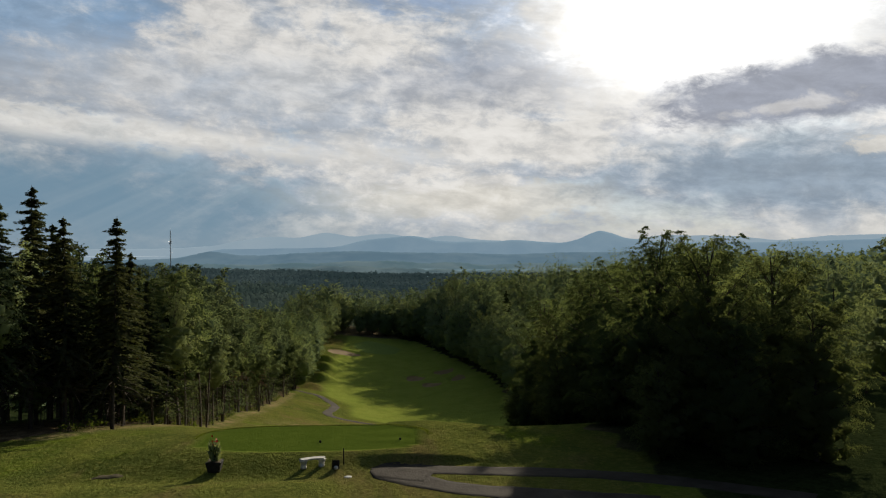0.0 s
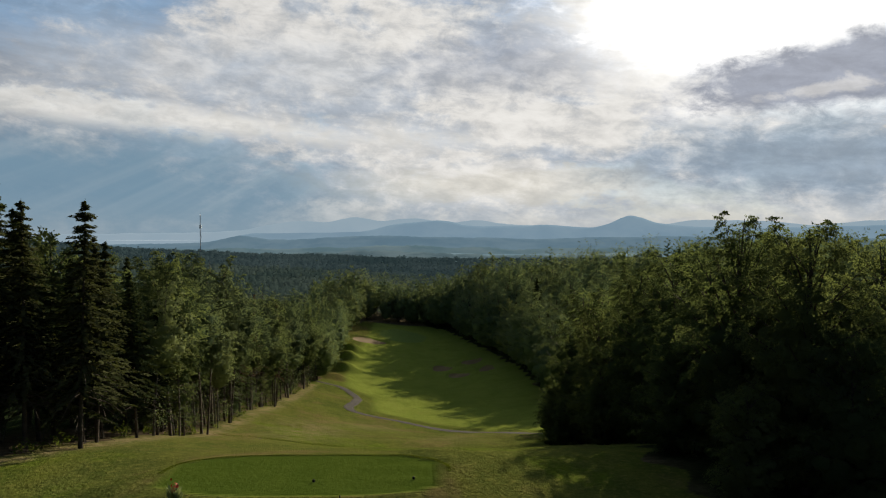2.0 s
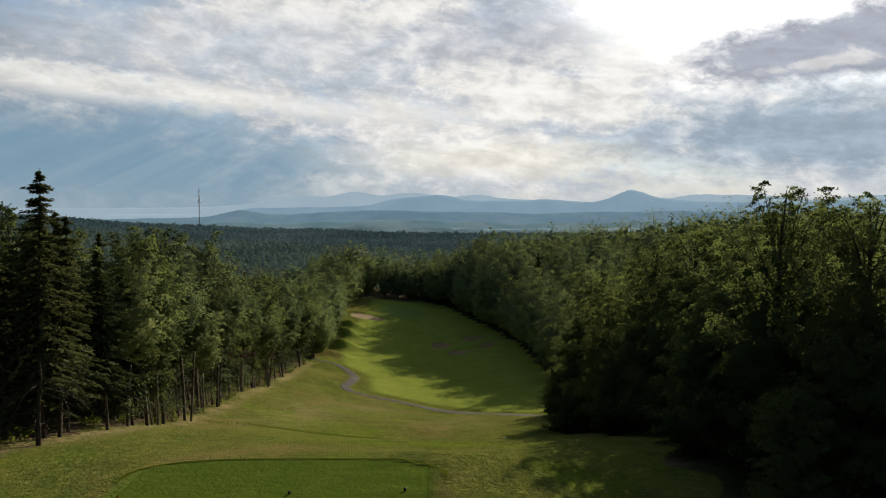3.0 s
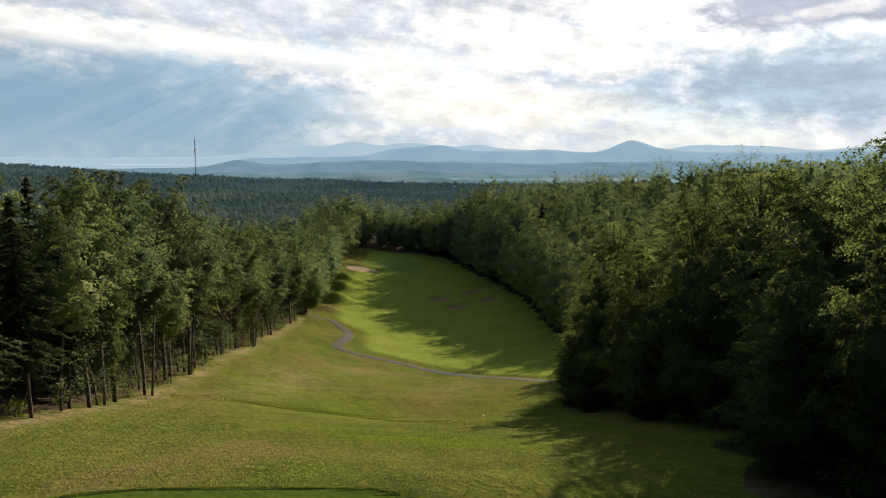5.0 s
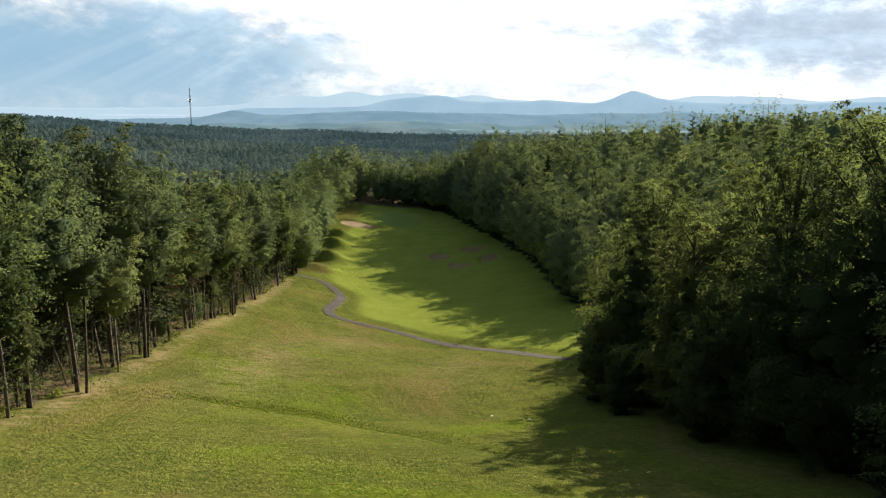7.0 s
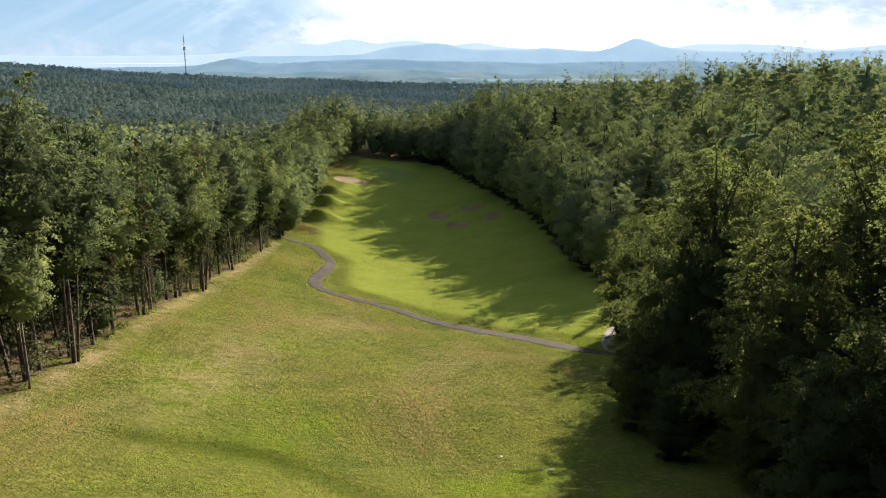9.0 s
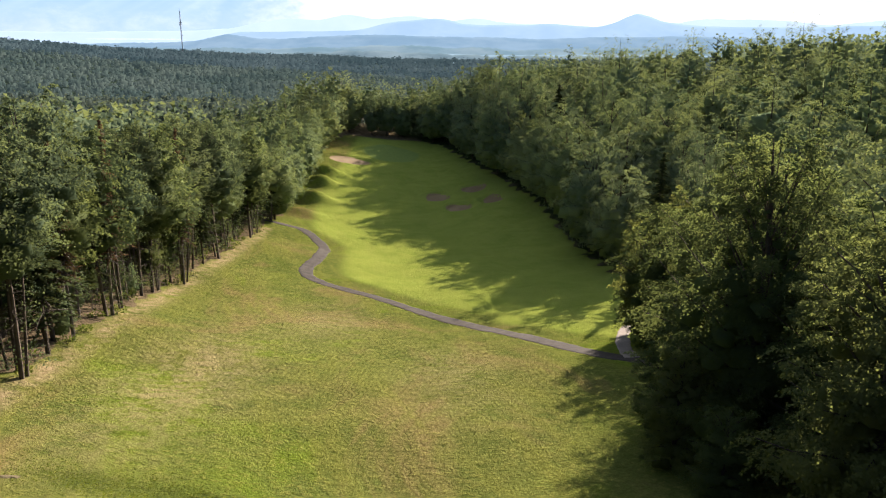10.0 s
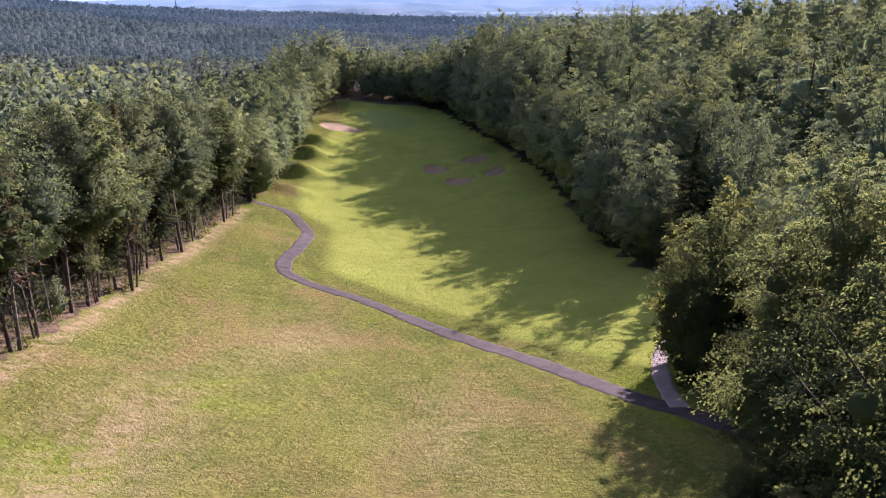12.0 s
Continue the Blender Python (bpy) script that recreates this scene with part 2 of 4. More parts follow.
M_GROUND = ground_material()
M_ASPHALT = plain("worn_asphalt", (0.024, 0.021, 0.018), (0.052, 0.046, 0.040), 0.8, 0.92, 0.6, gloss=0.04)
M_GRAVEL = plain("pale_gravel", (0.115, 0.10, 0.086), (0.185, 0.16, 0.138), 0.6, 0.95, 0.6)
M_SAND = plain("bunker_sand", (0.150, 0.104, 0.052), (0.210, 0.148, 0.076), 0.4, 0.95, 0.3)
M_BARK = plain("grey_brown_bark", (0.028, 0.023, 0.018), (0.085, 0.070, 0.056), 1.4, 0.95, 0.9)
M_PALE_BARK = plain("pale_bark", (0.048, 0.042, 0.035), (0.135, 0.120, 0.104), 1.2, 0.9, 0.8)
# Near trees take a darker copy, their deep shade put into leaf colour.
M_MAPLE_SHADED = leaf_material("near_maple_leaves", (0.050, 0.074, 0.036), (0.112, 0.146, 0.062), (0.130, 0.140, 0.052), 0.50)
# Woods' leaves are raised in tone, standing in for haze over the middle distance.
M_LEAF = leaf_material("maple_leaves", (0.100, 0.146, 0.072), (0.214, 0.264, 0.122), (0.222, 0.248, 0.104), 0.24)
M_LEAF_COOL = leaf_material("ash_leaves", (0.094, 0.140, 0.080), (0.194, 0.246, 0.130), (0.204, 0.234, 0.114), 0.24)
M_LEAF_WARM = leaf_material("birch_leaves", (0.072, 0.097, 0.035), (0.149, 0.174, 0.064), (0.149, 0.156, 0.052), 0.45)
# Edge trees use darkened copies of these leaves, shading put into the colour.
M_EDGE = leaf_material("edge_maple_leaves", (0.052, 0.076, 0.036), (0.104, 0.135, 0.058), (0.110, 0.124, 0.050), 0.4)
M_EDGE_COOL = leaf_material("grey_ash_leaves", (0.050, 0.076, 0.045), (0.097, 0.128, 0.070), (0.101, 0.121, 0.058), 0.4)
M_NEEDLE = leaf_material("spruce_needles", (0.024, 0.036, 0.016), (0.056, 0.070, 0.030), (0.066, 0.066, 0.030), 0.2)
M_DEAD = leaf_material("browned_needles", (0.060, 0.038, 0.022), (0.120, 0.080, 0.045), (0.10, 0.07, 0.045), 0.15)
# Far leaves are tinted bluish: the haze before them is put into their colour.
M_FAR_TREES_HAZY = leaf_material("far_woods", (0.058, 0.086, 0.074), (0.102, 0.132, 0.108), (0.098, 0.124, 0.092), 0.35)
# Woods on the rise: haze put into a bluish colour and part glow.
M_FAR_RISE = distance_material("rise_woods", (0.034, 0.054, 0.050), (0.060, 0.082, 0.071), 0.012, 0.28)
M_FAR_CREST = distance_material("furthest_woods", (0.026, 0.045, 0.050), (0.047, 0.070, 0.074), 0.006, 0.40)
M_LONG_GRASS = leaf_material("long_grass", (0.062, 0.090, 0.018), (0.120, 0.150, 0.030), (0.12, 0.13, 0.03), 0.45)
M_BUSH = leaf_material("undergrowth", (0.030, 0.055, 0.014), (0.085, 0.115, 0.025), (0.11, 0.10, 0.03))
M_CONCRETE = plain("cast_concrete", (0.33, 0.32, 0.30), (0.55, 0.53, 0.50), 3.0, 0.85, 0.3)
M_STONE = plain("field_stone", (0.16, 0.155, 0.145), (0.30, 0.29, 0.27), 4.0, 0.9, 0.5)
M_STEEL = plain("grey_steel", (0.16, 0.16, 0.17), (0.26, 0.26, 0.27), 2.0, 0.5, 0.1, 0.6)
M_DARK = plain("black_plastic", (0.012, 0.012, 0.013), (0.03, 0.03, 0.03), 6.0, 0.5, 0.1)
M_WHITE = plain("white_paint", (0.62, 0.61, 0.58), (0.8, 0.8, 0.78), 5.0, 0.6, 0.1)
M_RED = plain("red_petals", (0.30, 0.03, 0.015), (0.55, 0.06, 0.03), 9.0, 0.6, 0.1)
M_SOIL = plain("bare_soil", (0.050, 0.042, 0.022), (0.115, 0.094, 0.052), 1.5, 0.95, 0.6)
# Land tones pale and turn blue with distance, the haze put into them.
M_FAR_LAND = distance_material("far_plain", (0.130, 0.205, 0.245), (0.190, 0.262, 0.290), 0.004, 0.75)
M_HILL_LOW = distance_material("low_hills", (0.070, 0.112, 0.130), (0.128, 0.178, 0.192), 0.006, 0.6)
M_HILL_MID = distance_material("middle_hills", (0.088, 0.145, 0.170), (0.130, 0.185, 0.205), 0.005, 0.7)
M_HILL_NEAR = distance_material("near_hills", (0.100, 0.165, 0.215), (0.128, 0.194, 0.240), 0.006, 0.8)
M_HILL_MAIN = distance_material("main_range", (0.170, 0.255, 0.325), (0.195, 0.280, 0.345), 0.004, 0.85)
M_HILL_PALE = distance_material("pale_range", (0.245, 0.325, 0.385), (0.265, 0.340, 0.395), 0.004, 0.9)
# The lake's brightness is put into its colour and glow, not reflected.
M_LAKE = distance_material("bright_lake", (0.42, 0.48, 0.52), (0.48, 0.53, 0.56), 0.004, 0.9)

# ---- the lie of the land ----
PY = [-200, -20, 28, 35.5, 39.5, 46, 52, 60, 69, 80, 90, 107, 131, 145, 175, 200, 250, 282, 320, 380, 480, 800, 1800, 2600, 5200]
PZ = [3.0, 1.5, 0.5, 0.12, 0.0, -0.05, -0.6, -2.3, -4.8, -8.0, -11.0, -14.5, -20.3, -23.3, -27.7, -31.0, -34.0, -33.5, -32.0, -30.0, -45.0, -64.0, -78.0, -98.0, -120.0]
LY, LZ = [30, 47, 60, 90, 106, 130, 170, 209, 239, 274, 320, 450], [0, -0.5, 0.6, 2.2, 2.6, 4.3, 4.0, 4.0, 2.6, 3.3, 3.0, 0]
RY, RZ = [20, 60, 100, 133, 180, 249, 320, 400, 520], [0, 0.3, 0.5, 0.75, 0.95, 2.1, 2.2, 1.6, 0]
# bunkers: centre, half widths, depth
BUNKERS = [(3.7, 265.5, 3.8, 4.2, 1.0), (9.0, 252.0, 3.8, 4.2, 1.0), (17.6, 255.0, 3.4, 4.0, 0.9), (13.8, 270.0, 3.6, 4.2, 0.9), (-23.0, 304.5, 7.0, 4.6, 0.9)]
# mounds beside the fairway: centre, half widths, height
MOUNDS = [(-27.5, 232, 6.0, 4.6, 1.9), (-26.5, 250, 6.0, 4.4, 2.8), (-27.0, 267, 5.5, 4.4, 2.8), (-27.5, 282, 5.0, 4.2, 2.4), (-14, 331, 9, 7, 1.0)]


def glide(v, xs, ys):
    """A smooth curve through a few heights."""
    xs, ys = np.asarray(xs, float), np.asarray(ys, float)
    d = np.diff(ys) / np.diff(xs)
    both = d[1:] + d[:-1]
    m = np.concatenate(([d[0]], np.where(d[1:] * d[:-1] > 0, 2 * d[1:] * d[:-1] / np.where(both == 0, 1, both), 0), [d[-1]]))
    v = np.clip(v, xs[0], xs[-1])
    i = np.clip(np.searchsorted(xs, v) - 1, 0, len(xs) - 2)
    h = xs[i + 1] - xs[i]
    s = (v - xs[i]) / h
    return (ys[i] * (1 + 2 * s) * (1 - s) ** 2 + ys[i + 1] * s * s * (3 - 2 * s)
            + h * m[i] * s * (1 - s) ** 2 - h * m[i + 1] * s * s * (1 - s))


def sstep(a, b, v):
    s = np.clip((v - a) / (b - a), 0, 1)
    return s * s * (3 - 2 * s)


def waves(x, y, seed, size):
    """Cheap smooth unevenness, about -1 to 1."""
    r = np.random.RandomState(seed)
    out = np.zeros(np.broadcast(x, y).shape)
    for k in range(7):
        a, f, p = r.rand() * 6.28, (0.5 + 1.5 * r.rand()) / size, r.rand() * 6.28
        out = out + np.sin((x * np.cos(a) + y * np.sin(a)) * f * 6.28 + p)
    return out / 4


def tee_distance(x, y):
    return (np.abs((x + 6.7) / 7.0) ** 3 + np.abs((y - 45.95) / 3.25) ** 3) ** (1 / 3)


def rut_line(x):
    """Where the old drain runs across the slope."""
    return glide(x, [-24, -18, -13, -9, -6, -3, 1, 4, 9], [91.0, 91.5, 91.2, 89.8, 87.6, 84.3, 78.0, 72.5, 65.0])


def left_edge(y):
    """The edge of the woods beside the fairway, to its left."""
    return glide(y, [20, 45, 56, 77, 95, 121, 150, 190, 230, 280, 310, 335, 360], [-36, -30, -24.5, -22.8, -24.5, -26.2, -28.5, -29.5, -30, -32, -33, -30, -24])


def right_edge(y):
    return glide(y, [0, 35, 50, 62, 85, 105, 121, 128, 140, 148, 158, 168, 235, 275, 300, 340, 360], [15, 12.5, 11.5, 13, 14.5, 17, 19.5, 25, 29, 37, 38, 28, 26.5, 21, 15, 5, -8])


def ground_z(x, y):
    x, y = np.asarray(x, float), np.asarray(y, float)
    z = glide(y, PY, PZ)
    z = z + glide(y, LY, LZ) * np.minimum((np.maximum(-x, 0) / 27) ** 1.4, 1.3)
    z = z - 5.0 * sstep(-34, -90, x) * sstep(50, 90, y) * (1 - sstep(380, 600, y))
    r = glide(y, RY, RZ) * (np.maximum(x, 0) / 16) ** 1.6
    z = z + 24 * (1 - np.exp(-r / 24))
    z = z + 3.0 * sstep(36, 68, x) * sstep(150, 205, y) * (1 - sstep(290, 380, y))
    d = tee_distance(x, y)
    z = z + (0.55 - z) * (1 - sstep(1.0, 1.45 + 0.75 * sstep(-2.5, -6, x) * sstep(48, 44, y), d))
    z = z + 0.5 * sstep(40, 36, y) * sstep(-2.5, -7, x) * sstep(10, 30, y)
    # the bank that runs on beside the tee, steep towards the path
    bank = 0.60 - 0.115 * np.maximum(x - 1, 0) - 0.14 * np.clip((44.5 - y) / 2.1, 0, 1) + 0.05 * waves(x, y, 8, 3)
    z = z + np.maximum(bank - z, 0) * sstep(-3.6, -1.8, x) * sstep(41.7, 42.15, y + 0.2 * waves(x, y * 0.2, 4, 2.5)) * (1 - sstep(49.5, 54, y))
    open_land = sstep(50, 60, y) * (1 - sstep(380, 500, y))
    z = z + waves(x, y, 5, 30) * 0.22 * open_land + waves(x, y, 6, 9) * 0.05 * open_land
    z = z - 0.20 * np.exp(-((y - rut_line(x)) / 1.2) ** 2) * sstep(-20, -15, x) * (1 - sstep(3, 8, x))
    for cx, cy, a, b, h in MOUNDS:
        z = z + h * np.exp(-(((x - cx) / a) ** 2 + ((y - cy) / b) ** 2) * 1.6)
    for cx, cy, a, b, h in BUNKERS:
        e = np.sqrt(((x - cx) / a) ** 2 + ((y - cy) / b) ** 2)
        z = z + 0.45 * np.exp(-((e - 1.25) / 0.28) ** 2) * (y > cy) - 0.55 * h * (1 - sstep(0.65, 1.1, e)) * (1 - 0.5 * (y - cy) / b)
    # the long wooded rise beyond, higher towards the mast and past it
    k = x / np.maximum(y, 100)
    rise = glide(k, [-0.75, -0.53, -0.31, -0.2, 0.0, 0.2], [-20, -31, -54, -62, -79, -88]) + waves(x, y, 9, 500) * 3
    w = sstep(520, 1400, y) * (1 - sstep(1850, 2300, y))
    z = z + (rise - z) * w
    return z


def tri_mesh(name, verts, faces, mat, smooth=False, normals=None):
    me = bpy.data.meshes.new(name)
    verts, faces = np.asarray(verts, np.float32), np.asarray(faces, np.int32)
    me.vertices.add(len(verts))
    me.vertices.foreach_set("co", verts.ravel())
    k = faces.shape[1]
    me.loops.add(faces.size)
    me.loops.foreach_set("vertex_index", faces.ravel())
    me.polygons.add(len(faces))
    me.polygons.foreach_set("loop_start", np.arange(0, faces.size, k, dtype=np.int32))
    me.polygons.foreach_set("use_smooth", np.full(len(faces), smooth))
    me.update(calc_edges=True)
    if normals is not None:
        me.normals_split_custom_set_from_vertices(normals)
    me.materials.append(mat)
    return me


def sheet(name, x, y, z, mat, smooth=True):
    """A grid of rows y and columns x."""
    ny, nx = x.shape
    i = np.arange(ny * nx).reshape(ny, nx)
    f = np.stack([i[:-1, :-1], i[:-1, 1:], i[1:, 1:], i[1:, :-1]], -1).reshape(-1, 4)
    return tri_mesh(name, np.stack([x, y, z], -1).reshape(-1, 3), f, mat, smooth)


def build_ground():
    def spread(lo, hi, step, out, count):
        near = np.arange(lo, hi + step / 2, step)
        s = np.linspace(0, 1, count + 1)[1:] ** 2.2
        return np.concatenate(((lo - s * (out + lo))[::-1], near, hi + s * (out - hi)))

    xs = spread(-62, 62, 0.8, 4900, 45)
    near = np.concatenate((np.arange(24, 38, 0.8), np.arange(38, 50, 0.2), np.arange(50, 140, 0.8), np.arange(140, 350, 1.1)))
    s = np.linspace(0, 1, 61)[1:] ** 2
    ys = np.concatenate((np.linspace(-400, 22, 30), near, near[-1] + s * (4850 - near[-1])))
    x, y = np.meshgrid(xs, ys)
    z = ground_z(x, y)
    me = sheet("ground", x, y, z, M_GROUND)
    woods = np.maximum(sstep(0.5, -1.2, x - left_edge(y) + 0.9 + 0.9 * waves(x, y, 19, 7)), sstep(-0.5, 2.0, x - right_edge(y) - 3.2 * sstep(132, 118, y) * sstep(58, 68, y) - 1.2 * waves(x, y, 17, 9)))
    woods = np.maximum(woods, sstep(346, 352, y + waves(x, y, 3, 30)))
    dry = 1.15 * np.exp(-((x - left_edge(y) - 0.1) / 1.05) ** 2) * (y > 52) * (y < 205)
    dry = dry + 0.75 * np.exp(-((x + 16.5) / 4.5) ** 2 - ((y - 110) / 15) ** 2) + 0.4 * np.exp(-((x + 10) / 5) ** 2 - ((y - 141) / 12) ** 2)
    dry = dry + 0.35 * np.exp(-((x - 3) / 4.5) ** 2 - ((y - 118) / 13) ** 2)
    edge = glide(y, [150, 165, 175, 200, 215, 260, 320], [9, -4, -12, -14, -22, -26, -24])
    fairway = sstep(-1.5, 1.5, x - edge) * sstep(155.5, 159.5, y + x * 1.3) * (1 - woods)
    tee = 1 - sstep(0.98, 1.03, tee_distance(x, y))
    rut = np.exp(-((y - rut_line(x)) / 1.3) ** 2) * sstep(-20, -15, x) * (1 - sstep(2, 7, x)) + 0.4 * np.exp(-((tee_distance(x, y) - 1.05) / 0.035) ** 2) * (y > 46)
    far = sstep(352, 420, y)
    green = 1 - sstep(0.94, 1.04, np.hypot((x + 10.5) / 9.5, (y - 322) / 11.5) + 0.05 * waves(x, y, 23, 14))
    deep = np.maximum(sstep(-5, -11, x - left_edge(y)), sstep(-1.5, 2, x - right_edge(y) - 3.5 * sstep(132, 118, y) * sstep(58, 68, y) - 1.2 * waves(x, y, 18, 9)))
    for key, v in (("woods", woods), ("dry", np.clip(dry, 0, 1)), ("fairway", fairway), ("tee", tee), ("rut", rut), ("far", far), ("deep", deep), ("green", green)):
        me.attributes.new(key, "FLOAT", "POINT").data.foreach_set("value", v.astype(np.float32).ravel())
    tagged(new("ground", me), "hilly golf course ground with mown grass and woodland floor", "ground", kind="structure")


build_ground()


def ribbon(name, points, width, mat, label, lift=0.035, soft_start=False):
    """A paved strip draped on the ground along a smooth line."""
    p = np.array(points, float)
    s = np.concatenate(([0], np.cumsum(np.hypot(*np.diff(p, axis=0).T))))
    t = np.arange(0, s[-1], 0.7)
    cx, cy = glide(t, s, p[:, 0]), glide(t, s, p[:, 1])
    for _ in range(6):
        cx[1:-1], cy[1:-1] = (cx[:-2] + 2 * cx[1:-1] + cx[2:]) / 4, (cy[:-2] + 2 * cy[1:-1] + cy[2:]) / 4
    dx, dy = np.gradient(cx), np.gradient(cy)
    ln = np.hypot(dx, dy)
    nx, ny = -dy / ln, dx / ln
    round_end = np.sqrt(np.clip(1 - (1 - np.minimum(t, 1.0)) ** 2, 0.02, 1)) if soft_start else 1.0
    wob = round_end * (1 + 0.06 * np.sin(t * 0.9) + 0.05 * np.sin(t * 2.3 + 1))
    rows = []
    for k in (-1, -0.9, -0.6, -0.2, 0.2, 0.6, 0.9, 1):
        off = k * width / 2 * wob
        x, y = cx + nx * off, cy + ny * off
        rows.append((x, y, ground_z(x, y) + (lift if abs(k) < 0.99 else -0.012)))
    x, y, z = (np.array([r[i] for r in rows]) for i in range(3))
    return tagged(new(name, sheet(name, x, y, z, mat)), label, "path", kind="structure")


ribbon("cart_path", [(-36, 214), (-29, 212.2), (-24.3, 210.6), (-20, 203.5), (-17.5, 196), (-17.2, 184.7), (-17.7, 176), (-16.8, 170), (-13.5, 165.8), (-7.5, 161.2), (-2, 155.5), (5.6, 144.7), (12.7, 131.8), (17.4, 121.8), (24, 108), (33, 92)],
       2.15, M_ASPHALT, "narrow grey asphalt cart path winding across the fairway")
ribbon("path_spur", [(18.4, 120.8), (19.1, 126), (20.0, 130.5), (21.8, 136), (25, 141.5), (30, 146.5), (36, 151)], 1.35, M_GRAVEL, "pale gravel spur leaving the cart path beside the trees", 0.055)
ribbon("tee_path", [(-2.9, 41.0), (-1.6, 40.95), (0.6, 40.5), (3.0, 40.15), (5.5, 39.75), (8.5, 39.1), (13, 37.2), (19, 33)], 1.75, M_ASPHALT, "grey asphalt path curving below the tee bank", 0.03, True)
ribbon("tee_path", [(-2.6, 40.3), (-1.6, 39.6), (-0.4, 38.5), (1.0, 37.2), (3.0, 36.2), (6, 35.4), (11, 33.6)], 2.1, M_ASPHALT, "grey asphalt branch of the path below the tee", 0.04, True)
ribbon("tee_path", [(-2.9, 40.6), (-1.7, 40.1), (-0.4, 39.5), (0.9, 39.1)], 2.5, M_ASPHALT, "worn asphalt where the two branches of the path meet", 0.05, True)


def build_bunker(cx, cy, a, b):
    """Sand lying in its hollow, with an uneven rim."""
    r = np.linspace(0, 1, 9)[:, None]
    t = np.linspace(0, 2 * np.pi, 49)[None, :]
    rim = 0.93 + 0.07 * np.sin(2 * t + cx) + 0.05 * np.sin(3 * t + cy)
    x, y = cx + a * r * rim * np.cos(t), cy + b * r * rim * np.sin(t)
    me = sheet("sand_bunker", x, y, ground_z(x, y) + 0.05 - 0.1 * (r > 0.98), M_SAND)
    tagged(new("sand_bunker", me), "shallow brown sand bunker sunk in the fairway grass", "bunker", "fairway bunkers")


for cx, cy, a, b, h in BUNKERS:
    build_bunker(cx, cy, a, b)

# ---- the distance ----
def build_range(name, label, mat, dist, heights, base, depth, seed, rough):
    """A far range: a crest over bearings (tangent, metres), with a slope falling towards the viewer."""
    k = np.linspace(heights[0][0], heights[-1][0], 260)
    crest = glide(k, [h[0] for h in heights], [h[1] for h in heights])
    crest = crest + rough * (waves(k * 1000, k * 0, seed, 60) * 0.6 + waves(k * 1000, k * 0, seed + 1, 17) * 0.4)
    rows = np.linspace(0, 1, 14)[:, None]
    y = dist - depth * (1 - rows) + 0 * k[None, :]
    x = k[None, :] * dist + 0 * rows
    fold = waves(x, y * 2, seed + 2, 260) * (1 - rows) * rows * 0.25
    z = base + (crest[None, :] - base) * np.clip(rows ** 1.5 + fold, 0, 1)
    back_y, back_z = y[-1:] + depth * 0.4, np.full((1, len(k)), base)
    me = sheet(name, np.vstack([x, x[-1:]]), np.vstack([y, back_y]), np.vstack([z, back_z]), mat)
    tagged(new(name, me), label, "mountain range", kind="structure")


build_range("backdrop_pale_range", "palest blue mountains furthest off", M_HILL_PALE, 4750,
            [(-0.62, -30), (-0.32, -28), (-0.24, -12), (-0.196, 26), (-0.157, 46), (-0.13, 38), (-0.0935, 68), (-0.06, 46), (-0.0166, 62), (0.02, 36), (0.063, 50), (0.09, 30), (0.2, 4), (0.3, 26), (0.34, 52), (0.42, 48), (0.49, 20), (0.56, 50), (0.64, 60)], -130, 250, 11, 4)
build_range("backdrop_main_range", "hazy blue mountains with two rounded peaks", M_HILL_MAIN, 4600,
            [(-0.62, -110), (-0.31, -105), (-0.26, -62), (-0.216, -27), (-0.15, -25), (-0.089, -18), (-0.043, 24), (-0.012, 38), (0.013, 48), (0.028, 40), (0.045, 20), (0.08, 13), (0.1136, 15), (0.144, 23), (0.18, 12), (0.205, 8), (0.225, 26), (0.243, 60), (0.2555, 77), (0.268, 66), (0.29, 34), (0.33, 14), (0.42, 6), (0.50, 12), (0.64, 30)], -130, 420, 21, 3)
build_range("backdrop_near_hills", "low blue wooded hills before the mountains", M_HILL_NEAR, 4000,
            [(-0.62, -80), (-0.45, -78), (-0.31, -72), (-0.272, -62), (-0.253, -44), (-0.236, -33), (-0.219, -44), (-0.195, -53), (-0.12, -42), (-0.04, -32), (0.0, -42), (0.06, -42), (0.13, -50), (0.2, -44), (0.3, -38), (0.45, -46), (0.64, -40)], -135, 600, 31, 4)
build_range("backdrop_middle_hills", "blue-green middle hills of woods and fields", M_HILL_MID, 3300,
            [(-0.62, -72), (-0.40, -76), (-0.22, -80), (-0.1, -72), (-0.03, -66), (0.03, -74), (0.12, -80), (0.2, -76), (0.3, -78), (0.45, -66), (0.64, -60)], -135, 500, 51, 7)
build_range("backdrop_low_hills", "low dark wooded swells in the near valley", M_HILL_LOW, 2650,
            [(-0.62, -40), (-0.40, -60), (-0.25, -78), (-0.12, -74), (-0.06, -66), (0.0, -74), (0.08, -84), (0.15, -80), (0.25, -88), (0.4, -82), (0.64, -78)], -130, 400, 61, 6)


